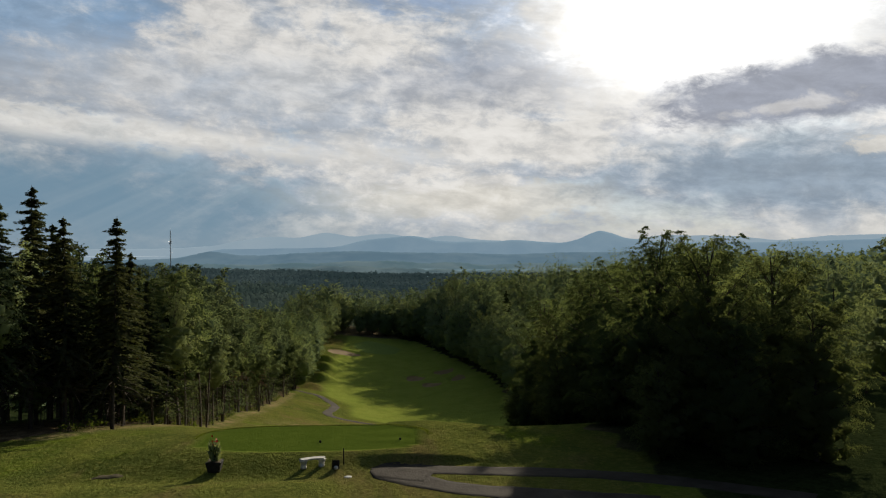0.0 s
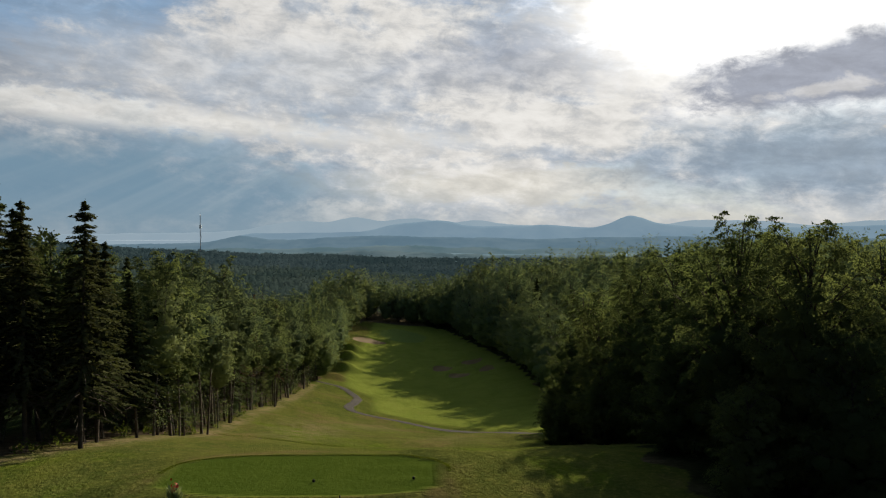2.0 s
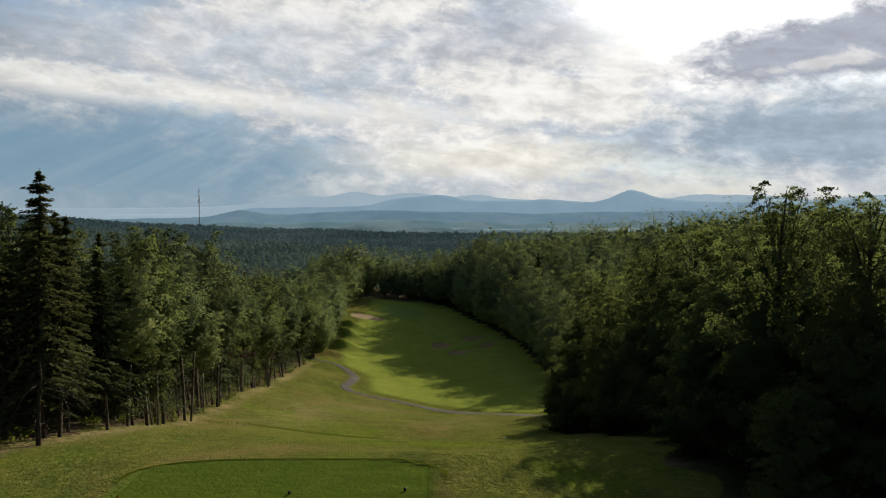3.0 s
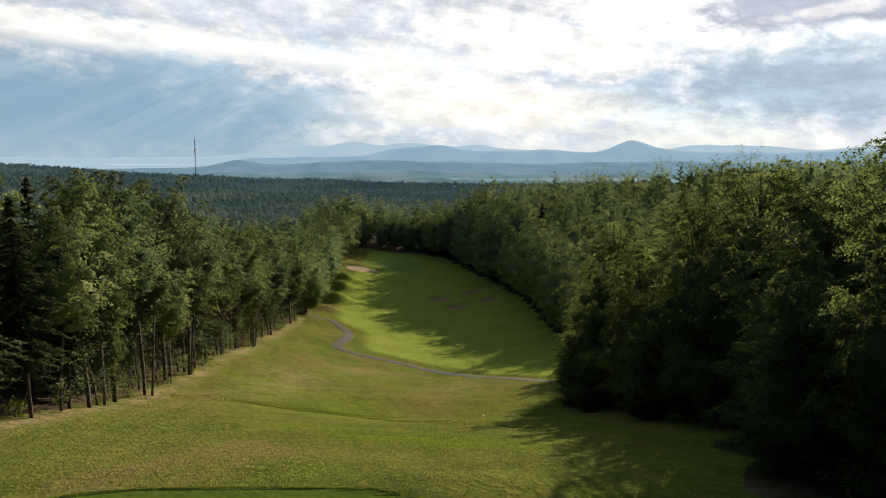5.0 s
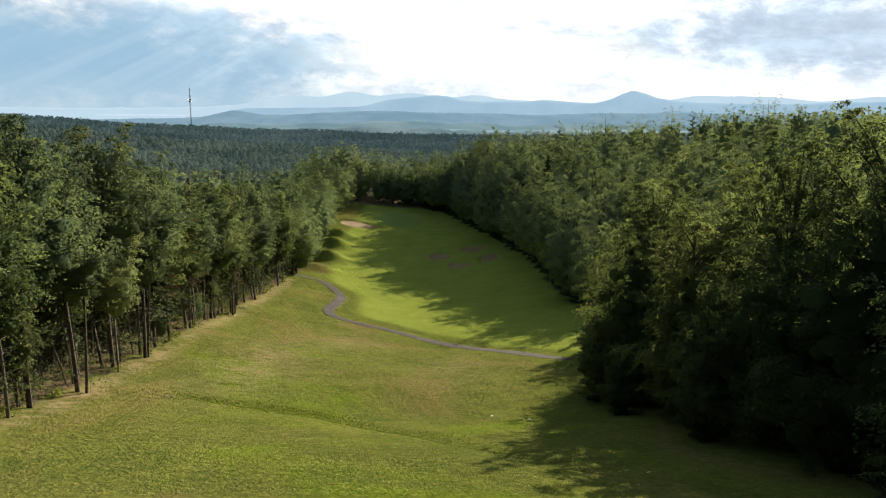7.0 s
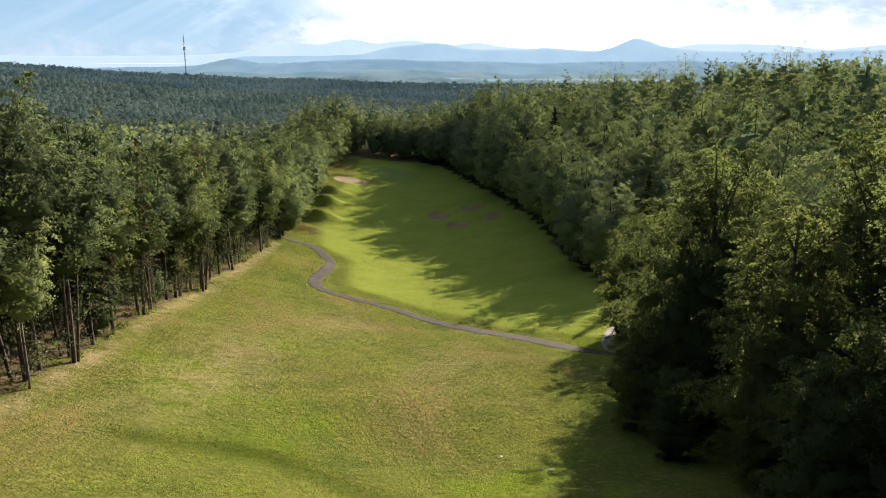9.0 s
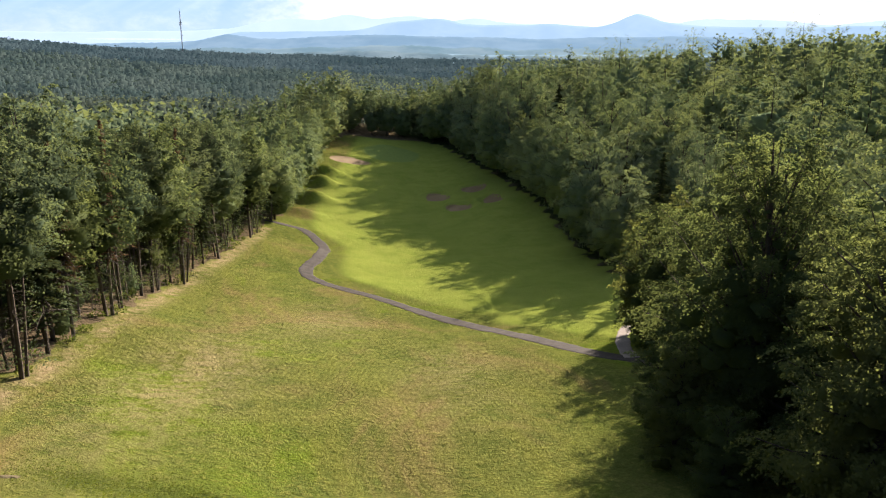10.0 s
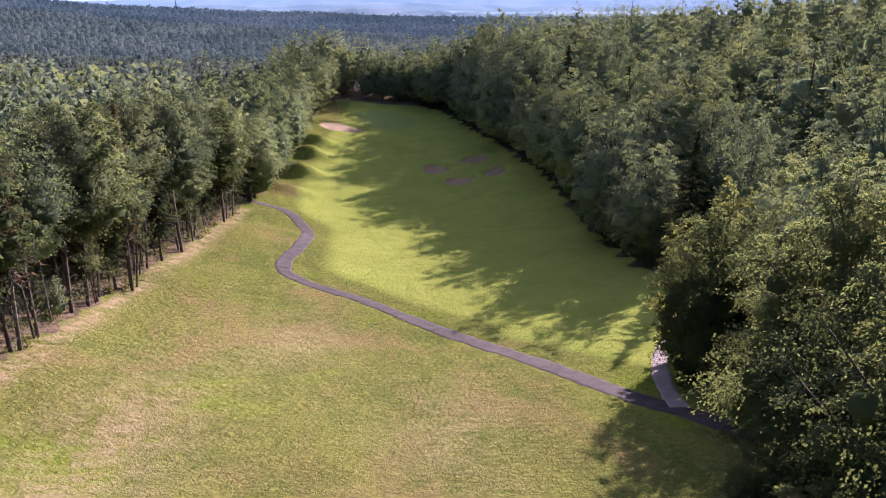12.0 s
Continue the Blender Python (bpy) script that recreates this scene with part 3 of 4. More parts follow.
def build_plain():
    """The broad valley floor: long low swells of woods and fields."""
    xs, ys = np.linspace(-2900, 2900, 120), np.linspace(2150, 4550, 60)
    x, y = np.meshgrid(xs, ys)
    z = -92 - (y - 2150) * 0.006 + waves(x * 0.4, y, 41, 420) * 6 + waves(x, y, 42, 130) * 2 - 30 * sstep(2300, 2150, y)
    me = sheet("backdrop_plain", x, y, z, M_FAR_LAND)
    tagged(new("backdrop_plain", me), "wide blue-green valley of far woods and fields", "valley", kind="structure")
    t = np.linspace(0, 2 * np.pi, 41)
    r = np.linspace(0, 1, 3)[:, None]
    lx, ly = -1570 + 270 * r * np.cos(t), 4530 + 55 * r * np.sin(t)
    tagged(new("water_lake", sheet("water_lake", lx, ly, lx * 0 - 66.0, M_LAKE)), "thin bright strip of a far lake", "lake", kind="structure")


build_plain()

# ---- trees ----
def cube_ball(n):
    """Points and quads of a small ball made from a cube, n by n a side."""
    pts, quads, seen = [], [], {}

    def at(p):
        if p not in seen:
            seen[p] = len(pts)
            pts.append(p)
        return seen[p]

    for axis in range(3):
        for s in (-n, n):
            for i in range(-n, n, 2):
                for j in range(-n, n, 2):
                    q = []
                    for u, v in ((i, j), (i + 2, j), (i + 2, j + 2), (i, j + 2)):
                        p = [0, 0, 0]
                        p[axis], p[(axis + 1) % 3], p[(axis + 2) % 3] = s, u, v
                        q.append(at(tuple(p)))
                    quads.append(q if s > 0 else q[::-1])
    p = np.array(pts, float)
    return p / np.linalg.norm(p, axis=1, keepdims=True), np.array(quads)


BALLS = {n: cube_ball(n) for n in (1, 2)}


def leaves(name, centre, way, size, mat, slim=0.36, rnd=None, out=None, blade=3, soft=0.12, clumps=None, face=None):
    """Folded leaf blades, each its own island. out: the way that the crown's surface faces there; face: the way each blade faces."""
    rnd = rnd or np.random
    k = len(centre)
    way = way / (np.linalg.norm(way, axis=1, keepdims=True) + 1e-9)
    side = np.cross(way, rnd.normal(size=(k, 3)) if face is None else face)
    side /= np.linalg.norm(side, axis=1, keepdims=True) + 1e-9
    lift = np.cross(side, way)
    if out is not None:
        turn = np.sign(np.sum(lift * out, axis=1, keepdims=True) + 1e-6)
        side, lift = side * turn, lift * turn
    s = np.asarray(size)[:, None]
    tip, tail = centre + way * s * 0.55, centre - way * s * 0.45
    if blade == 3:
        v = np.stack([tail - side * s * slim * 1.15, tail + side * s * slim * 1.15, tip], 1)
    else:
        a = centre + side * s * slim + lift * s * 0.14
        b = centre - side * s * slim + lift * s * 0.14
        v = np.stack([tail, a, tip, b], 1)
    nrm = None
    if out is not None:
        nrm = out / (np.linalg.norm(out, axis=1, keepdims=True) + 1e-9) + soft * lift
        nrm /= np.linalg.norm(nrm, axis=1, keepdims=True) + 1e-9
        nrm = np.repeat(nrm, blade, axis=0)
    v, f = v.reshape(-1, 3), np.arange(k * blade).reshape(-1, blade)
    if clumps is not None:
        # lumpy balls added at the heart of each clump, hidden by blades, to block sun
        c, reach, lean, fine, form = clumps
        m, (BALL, BALL_QUADS) = len(c), BALLS[fine]
        swell = 1 + 0.16 * rnd.normal(size=(m, len(BALL), 1))
        cv = c[:, None] + BALL[None] * swell * reach[:, None, None] * form
        cf = (BALL_QUADS[None] + (np.arange(m) * len(BALL))[:, None, None] + len(v)).reshape(-1, 4)
        if blade == 3:
            cf = np.concatenate([cf[:, :3], cf[:, [0, 2, 3]]])
        cn = BALL[None] * 0.6 + lean[:, None]
        cn = (cn / (np.linalg.norm(cn, axis=2, keepdims=True) + 1e-9)).reshape(-1, 3)
        v, f, nrm = np.concatenate([v, cv.reshape(-1, 3)]), np.concatenate([f, cf]), np.concatenate([nrm, cn])
    return tri_mesh(name, v, f, mat, nrm is not None, nrm)


def tubes(name, runs, mat, sides=6):
    """Tapered tubes along polylines: runs of (points, radii)."""
    vs, fs, base = [], [], 0
    ring = np.linspace(0, 2 * np.pi, sides, endpoint=False)
    for pts, radii in runs:
        pts = np.asarray(pts, float)
        d = np.gradient(pts, axis=0)
        d /= np.linalg.norm(d, axis=1, keepdims=True) + 1e-9
        ref = np.where(np.abs(d[:, 2:3]) > 0.9, [[1.0, 0, 0]], [[0, 0, 1.0]])
        u = np.cross(d, ref)
        u /= np.linalg.norm(u, axis=1, keepdims=True) + 1e-9
        w = np.cross(d, u)
        r = np.asarray(radii, float)[:, None, None]
        v = pts[:, None] + r * (u[:, None] * np.cos(ring)[None, :, None] + w[:, None] * np.sin(ring)[None, :, None])
        k = len(pts)
        vs.append(v.reshape(-1, 3))
        i = base + np.arange(k * sides).reshape(k, sides)
        j = np.roll(i, -1, axis=1)
        fs.append(np.stack([i[:-1], j[:-1], j[1:], i[1:]], -1).reshape(-1, 4))
        base += k * sides
    return tri_mesh(name, np.concatenate(vs), np.concatenate(fs), mat, True)


def make_tree(name, label, category, trunk, crown):
    top = new(name)
    top.empty_display_size = 0.5
    for key, me in (("trunk", trunk), ("crown", crown)):
        if me is not None:
            ob = new(key, me)
            ob.parent = top
    return tagged(top, label, category)


def unit(v):
    return v / (np.linalg.norm(v, axis=-1, keepdims=True) + 1e-9)


def spray_crown(r, axis, height, radius, clear, boughs, per, blades, size, lift=0.7, pointed=0.9, broad=0.24, thin=0.15, rough=0.48, inner=0.26, own=0.35):
    """Boughs that leave the trunk at a slant, each a fan of flat leafy sprays, with gaps between one layer and the
    next.
    Returns the blades' places, ways, facings, outward ways and sizes, the boughs as runs, and the hidden light-blocking
    hearts."""
    base = clear * height
    u = ((np.arange(boughs) + r.rand(boughs)) / boughs) ** 0.85
    girth = np.sin(np.pi * np.clip(u * 0.78 + 0.13, 0, 1) ** pointed) ** 0.6
    reach = radius * girth * (1.12 - rough + rough * r.rand(boughs)) * (1 - 0.35 * rough * np.sin(np.arange(boughs) * 1.7 + r.rand() * 6))
    ang = np.arange(boughs) * 2.399 + r.normal(size=boughs) * 0.3
    zt = base + u * (height - base) * 0.97
    rise = np.minimum(reach * np.tan(np.clip(lift * (0.35 + 0.9 * u), 0, 1.25)) + 0.25, zt - base * 0.85)
    z0 = zt - rise
    flat = np.stack([np.cos(ang), np.sin(ang), 0 * ang], 1)
    start = np.concatenate([axis(z0), z0[:, None]], 1)
    tip = np.concatenate([axis(zt), zt[:, None]], 1) + flat * reach[:, None]
    arch = np.stack([0 * reach, 0 * reach, 0.10 * reach], 1)
    runs = [([p, (p + q) / 2 + h, q], [0.045 + 0.008 * g, 0.03 + 0.004 * g, 0.012]) for p, q, h, g in zip(start, tip, arch, reach)]
    # sprays along each bough, spread to both sides of it
    t = np.clip(inner + (1.06 - inner) * ((np.arange(per) + r.rand(boughs, per)) / per) ** 0.8, 0, 1.06)
    along = start[:, None] + (tip - start)[:, None] * t[..., None] + arch[:, None] * (4 * t * (1 - t))[..., None]
    across = np.stack([-np.sin(ang), np.cos(ang), 0 * ang], 1)
    wide = (1.12 - 0.75 * t) * reach[:, None] * 0.62 * (2 * r.rand(boughs, per) - 1)
    c = along + across[:, None] * wide[..., None] + r.normal(size=(boughs, per, 3)) * [0.12, 0.12, 0.20] * (radius / 4)
    grow = np.maximum(broad * 0.62 * radius, broad * reach)[:, None] * (0.6 + 0.75 * r.rand(boughs, per)) * (1.1 - 0.3 * t)
    up = unit(flat[:, None] * 0.45 + [0, 0, 1.0] + 0.32 * r.normal(size=(boughs, per, 3)))
    a1 = unit(flat[:, None] - up * np.sum(flat[:, None] * up, -1, keepdims=True))
    a2 = np.cross(up, a1)
    n = boughs * per
    c, grow, up, a1, a2 = c.reshape(n, 1, 3), grow.reshape(n, 1, 1), up.reshape(n, 1, 3), a1.reshape(n, 1, 3), a2.reshape(n, 1, 3)
    q, p = np.sqrt(r.rand(n, blades, 1)), 6.2832 * r.rand(n, blades, 1)
    lobed = 1 + 0.35 * np.sin(3 * p + 6.28 * r.rand(n, 1, 1))
    fan = (a1 * np.cos(p) * 1.2 + a2 * np.sin(p)) * q * lobed
    pos = c + grow * (fan + up * thin * r.normal(size=(n, blades, 1)) - np.array([0, 0, 0.30]) * q ** 2)
    way = fan + a1 * 0.35 + 0.45 * r.normal(size=(n, blades, 3)) + [0, 0, -0.22]
    face = unit(up + 0.42 * r.normal(size=(n, blades, 3)))
    pos, way, face = pos.reshape(-1, 3), way.reshape(-1, 3), face.reshape(-1, 3)
    mid = np.concatenate([axis(pos[:, 2]), np.full((len(pos), 1), base + 0.38 * (height - base))], 1)
    out = 0.95 * unit((pos - mid) / [radius, radius, (height - base) * 0.6]) + own * face
    hearts = np.concatenate([start * 0.72 + tip * 0.28, start * 0.42 + tip * 0.58 - [0, 0, 0.04 * radius]])
    sink = np.clip((1 - u) / 0.3, 0.02, 1) ** 0.6
    return pos, way, face, out, size * (0.6 + 0.75 * r.rand(len(pos))), runs, hearts, np.concatenate([reach * sink, reach * 0.70 * sink])


def broadleaf(seed, height, radius, clear, boughs, per, blades, size, mat, bark, label, trunk_r=0.2, pointed=0.9, twigs=0, name="broadleaf_tree", blade=3, lift=0.7, core=0.30, broad=0.24, thin=0.15, stems=1, rough=0.48, inner=0.26, own=0.35):
    """A tapered, slightly bent trunk, slanting boughs, and leaves in layered sprays with gaps between them."""
    r = np.random.RandomState(seed)
    lean = r.normal(size=2) * 0.25
    hs = np.linspace(0, 1, 9)
    bend = np.stack([lean[0] * hs ** 2 + 0.12 * np.sin(hs * 5 + seed), lean[1] * hs ** 2 + 0.12 * np.cos(hs * 4 + seed), hs * height * 0.95], 1)
    bend[:, :2] -= bend[0, :2]

    def axis(z):
        return np.stack([np.interp(z, bend[:, 2], bend[:, i]) for i in (0, 1)], 1)

    runs = [(np.vstack([bend[:1] - [0, 0, 0.6], bend]), np.concatenate(([trunk_r * 1.45], trunk_r * (1 - hs) ** 0.8 + 0.02)))]
    for k in range(stems - 1):
        a, foot = 6.28 * r.rand(), 0.35 + 0.4 * r.rand()
        side = bend + np.outer(foot + (1.0 + 0.9 * r.rand()) * hs ** 1.2, [np.cos(a), np.sin(a), 0])
        runs.append((np.vstack([side[:1] - [0, 0, 0.6], side * [1, 1, 0.8]]), np.concatenate(([trunk_r], trunk_r * 0.7 * (1 - hs) ** 0.8 + 0.015))))
    pos, way, face, out, sz, limbs, hearts, reach = spray_crown(r, axis, height, radius, clear, boughs, per, blades, size, lift, pointed, broad, thin, rough, inner, own)
    runs += limbs
    ends = []
    for k in range(twigs):
        z = height * (0.06 + (clear + 0.05) * r.rand())
        a, l = r.rand() * 6.28, 0.6 + 1.6 * r.rand()
        st = np.array([*axis(np.array([z]))[0], z])
        runs.append(([st, st + [l * 0.5 * np.cos(a), l * 0.5 * np.sin(a), 0.05], st + [l * np.cos(a + 0.2), l * np.sin(a + 0.2), -0.3 * l + 0.1]], [0.024, 0.017, 0.009]))
        if k % 2 == 0:
            ends.append(runs[-1][0][2])
    if ends:
        # a few thin sprays on the lower twigs
        few = 24 * len(ends)
        at = np.repeat(np.array(ends), 24, axis=0) + r.normal(size=(few, 3)) * [0.45, 0.45, 0.18]
        pos, way, face = np.concatenate([pos, at]), np.concatenate([way, r.normal(size=(few, 3))]), np.concatenate([face, r.normal(size=(few, 3)) * 0.5 + [0, 0, 1]])
        sz, out = np.concatenate([sz, size * (0.5 + 0.6 * r.rand(few))]), np.concatenate([out, r.normal(size=(few, 3)) * 0.4 + [0, 0, 0.8]])
    mid = np.concatenate([axis(hearts[:, 2]), np.full((len(hearts), 1), (0.38 + 0.4 * clear) * height)], 1)
    shaded = (hearts, reach * core, (hearts - mid) / [radius, radius, height * 0.4] * 0.8, 2 if blade == 4 else 1, (1.0, 1.0, 0.8))
    return make_tree(name, label, "tree", tubes("trunk", runs, bark, 5), leaves("crown", pos, way, sz, mat, rnd=r, out=out, blade=blade, face=face, clumps=shaded))


def spruce(seed, height, radius, clear, count, size, mat, bark, label, trunk_r=0.16, name="spruce_tree"):
    """A straight trunk with whorls of drooping boughs, each fringed with sprays."""
    r = np.random.RandomState(seed)
    hs = np.linspace(0, 1, 8)
    pts = np.stack([0.05 * np.sin(hs * 4 + seed), 0.05 * np.cos(hs * 3), hs * height], 1)
    runs = [(np.vstack([pts[:1] - [0, 0, 0.6], pts]), np.concatenate(([trunk_r * 1.4], trunk_r * (1 - hs) ** 0.9 + 0.012)))]
    cen, way, szs, outs = [], [], [], []
    whorls = int(height * 3.0)
    per = max(7, count // (whorls * 4))
    for k in range(whorls):
        u = (k + 0.5 * r.rand()) / whorls
        z = clear * height + u * (1 - clear) * height * 0.99
        reach = radius * (1 - u) ** 0.8 * (0.5 + 0.65 * r.rand()) + 0.12
        live = 1.0 if u > 0.12 else 0.45
        level = z
        for b in range(4 + (k % 2)):
            a = b * 2 * np.pi / 4.5 + k * 1.3 + r.normal() * 0.35
            z = min(level + 0.25 * r.normal(), height * 0.985)
            l = reach * (0.5 + 0.75 * r.rand())
            drop = 0.22 + 0.30 * (1 - u) + 0.1 * r.normal()
            s = np.linspace(0.12, 1, per)
            px = l * s * np.cos(a)
            py = l * s * np.sin(a)
            pz = z + l * (0.12 * s - drop * s ** 1.6 + 0.22 * np.clip(s - 0.7, 0, 1))
            if r.rand() < live:
                side = np.where(np.arange(per) % 2 == 0, 1, -1) * (0.9 - 0.5 * s)
                wx, wy = np.cos(a) - np.sin(a) * side, np.sin(a) + np.cos(a) * side
                cen.append(np.stack([px, py, pz], 1) + r.normal(size=(per, 3)) * 0.05)
                way.append(np.stack([wx, wy, -0.35 + 0.3 * r.normal(size=per)], 1))
                outs.append(np.stack([0.6 * np.cos(a) + 0 * s, 0.6 * np.sin(a) + 0 * s, 0.9 + 0 * s], 1))
                szs.append(size * (0.7 + 0.6 * r.rand(per)) * (1.1 - 0.4 * s) * (0.45 + 0.55 * (1 - u)))
            if b % 2 == 0 or u < 0.2:
                runs.append(([[0, 0, z], [px[per // 2], py[per // 2], pz[per // 2]], [px[-1], py[-1], pz[-1]]], [0.04 * (1 - u) + 0.012, 0.025 * (1 - u) + 0.008, 0.006]))
    for k in range(int(height * clear * 3.5)):
        z = height * clear * (0.1 + 0.9 * r.rand())
        a, l = r.rand() * 6.28, 0.5 + 1.2 * r.rand()
        runs.append(([[0, 0, z], [l * np.cos(a) * 0.6, l * np.sin(a) * 0.6, z - 0.05], [l * np.cos(a), l * np.sin(a), z - 0.3]], [0.025, 0.016, 0.008]))
    return make_tree(name, label, "tree", tubes("trunk", runs, bark, 5), leaves("crown", np.concatenate(cen), np.concatenate(way), np.concatenate(szs), mat, 0.17, r, np.concatenate(outs)))


FULL = [broadleaf(101, 15.0, 4.6, 0.04, 62, 11, 96, 0.118, M_MAPLE_SHADED, M_BARK, "tall dark green maple with dense lit upper leaves", 0.28, blade=4, lift=0.75, core=0.20, broad=0.17, thin=0.11),
        broadleaf(102, 18.0, 4.4, 0.04, 68, 11, 92, 0.118, M_MAPLE_SHADED, M_BARK, "tall leafy maple with ragged crown", 0.28, blade=4, lift=0.95, core=0.20, broad=0.17, thin=0.11),
        broadleaf(103, 13.5, 3.9, 0.03, 58, 10, 100, 0.115, M_MAPLE_SHADED, M_BARK, "rounded deep green ash tree", 0.24, blade=4, lift=0.6, core=0.20, broad=0.17, thin=0.11)]
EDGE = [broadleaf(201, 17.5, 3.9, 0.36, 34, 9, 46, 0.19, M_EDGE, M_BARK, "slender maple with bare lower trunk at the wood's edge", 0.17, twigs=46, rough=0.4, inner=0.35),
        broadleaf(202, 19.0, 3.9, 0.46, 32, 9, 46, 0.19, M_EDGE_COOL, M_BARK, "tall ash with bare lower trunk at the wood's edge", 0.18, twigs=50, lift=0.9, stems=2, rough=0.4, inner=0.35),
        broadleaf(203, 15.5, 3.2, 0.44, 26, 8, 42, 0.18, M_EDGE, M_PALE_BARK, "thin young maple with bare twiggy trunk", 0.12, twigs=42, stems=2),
        broadleaf(204, 17.0, 3.4, 0.44, 30, 8, 42, 0.18, M_LEAF, M_PALE_BARK, "light green birch with pale bare trunk", 0.13, twigs=38, lift=1.0)]
MID = [broadleaf(301, 16.0, 4.9, 0.12, 36, 9, 48, 0.19, M_LEAF, M_BARK, "leafy maple in the closed woods", 0.2, core=0.36, broad=0.19, thin=0.11, rough=0.34, inner=0.40, own=0.22),
       broadleaf(302, 17.0, 5.1, 0.14, 38, 9, 48, 0.19, M_LEAF_COOL, M_BARK, "deep green ash in the closed woods", 0.2, lift=0.9, core=0.36, broad=0.19, thin=0.11, rough=0.36, inner=0.40, own=0.22),
       broadleaf(303, 14.0, 4.6, 0.10, 34, 9, 46, 0.185, M_LEAF, M_BARK, "round-headed maple in the closed woods", 0.18, lift=0.55, core=0.36, broad=0.19, thin=0.11, rough=0.30, inner=0.40, own=0.22),
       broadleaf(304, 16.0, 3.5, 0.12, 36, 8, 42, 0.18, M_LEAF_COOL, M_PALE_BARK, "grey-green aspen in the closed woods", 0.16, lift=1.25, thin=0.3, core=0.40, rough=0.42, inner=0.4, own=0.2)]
BIRCH = broadleaf(401, 14.5, 2.9, 0.08, 44, 9, 26, 0.23, M_LEAF_WARM, M_PALE_BARK, "birch with yellowing leaves beside the path", 0.16, lift=1.1, thin=0.3)
SPRUCE = [spruce(501, 17.0, 4.3, 0.20, 9000, 0.52, M_NEEDLE, M_BARK, "tall dark spruce with drooping boughs and bare lower trunk"),
          spruce(502, 14.5, 3.6, 0.18, 7500, 0.50, M_NEEDLE, M_BARK, "dark spruce with ragged pointed top")]
DEAD = spruce(503, 18.0, 2.0, 0.30, 2200, 0.46, M_DEAD, M_PALE_BARK, "half-dead spruce with thin browned boughs")
used = set()


def plant(proto, x, y, scale=1.0, turn=None, tall=1.0):
    z = float(ground_z(x, y))
    turn = random.random() * 6.283 if turn is None else turn
    m = Matrix.LocRotScale((x, y, z - 0.05), Euler((random.gauss(0, 0.03), random.gauss(0, 0.03), turn)), None)
    if proto.name in used:
        ob = copy_thing(proto, m)
    else:
        used.add(proto.name)
        ob = proto
        ob.matrix_basis = m
    ob.scale = (scale, scale, scale * tall)
    return ob


random.seed(7)
# left: single trees along the edge
plant(SPRUCE[0], -23.4, 59.0, 0.97)
plant(SPRUCE[0], -26.5, 58.0, 0.95)
plant(SPRUCE[1], -25.6, 66.5, 1.05)
plant(SPRUCE[0], -30.5, 62.0, 1.03)
plant(SPRUCE[0], -29.5, 53.5, 0.98)
plant(SPRUCE[1], -27.8, 62.5, 1.08)
plant(SPRUCE[1], -24.6, 62.0, 0.9)
plant(EDGE[1], -34.0, 50.0, 0.72)
plant(SPRUCE[0], -35.0, 55.0, 1.05)


class Woods:
    """Rows deep in the woods, of which only the heads show: light crowns gathered into one mesh."""

    def __init__(self):
        self.cen, self.way, self.size, self.runs, self.tone, self.out, self.face = [], [], [], [], [], [], []
        self.heart, self.reach, self.lean, self.heart_tone = [], [], [], []

    def add(self, x, y, height, radius, blades=2000, size=0.28):
        r = np.random.RandomState(int(abs(x * 131 + y * 71)) % 100000)
        z0 = float(ground_z(x, y))
        pine = r.rand() < 0.12
        width = radius * (0.6 if pine else 1.0)
        k, per = 20, 7
        each = max(4, blades // (k * per))
        foot = np.array([x, y, z0])
        pos, way, face, out, sz, _, hearts, reach = spray_crown(r, lambda z: np.zeros((len(z), 2)), height, width, 0.30, k, per, each, size * (0.75 if pine else 1), 0.2 if pine else 0.5 + 0.7 * r.rand(), 0.5 if pine else 0.92, 0.20, 0.12, 0.34, 0.40, 0.22)
        tone = r.rand()
        self.cen.append(pos + foot)
        self.way.append(way)
        self.face.append(face)
        self.out.append(out)
        self.size.append(sz)
        self.tone.append(np.full(len(pos) * 3, tone))
        self.heart.append(hearts + foot)
        self.reach.append(reach * 0.32)
        self.lean.append((hearts - [0, 0, height * 0.5]) / [radius, radius, height * 0.45] * 0.8)
        self.heart_tone.append(np.full(len(hearts) * 8, tone))
        self.runs.append(([(x, y, z0 - 0.5), (x + 0.2, y, z0 + height * 0.5), (x, y, z0 + height * 0.9)], [0.22, 0.15, 0.03]))

    def build(self, mat, label):
        me = leaves("woods", np.concatenate(self.cen), np.concatenate(self.way), np.concatenate(self.size), mat, rnd=np.random.RandomState(5), out=np.concatenate(self.out), face=np.concatenate(self.face),
                    clumps=(np.concatenate(self.heart), np.concatenate(self.reach), np.concatenate(self.lean), 1, (1.0, 1.0, 0.9)))
        me.attributes.new("tone", "FLOAT", "POINT").data.foreach_set("value", np.concatenate(self.tone + self.heart_tone).astype(np.float32))
        top = new("woods")
        tagged(top, label, "woods", kind="stuff")
        ob = new("crowns", me)
        ob.parent = top
        ob = new("trunks", tubes("trunks", self.runs, M_BARK, 5))
        ob.parent = top


deep_green, deep_cool = Woods(), Woods()


def deep(x, y, scale, wide=1.0, **kw):
    (deep_green if random.random() < 0.5 else deep_cool).add(x, y, (12.5 + 6.5 * random.random()) * scale, (3.4 + 1.4 * random.random()) * scale * wide, **kw)


y = 63.0
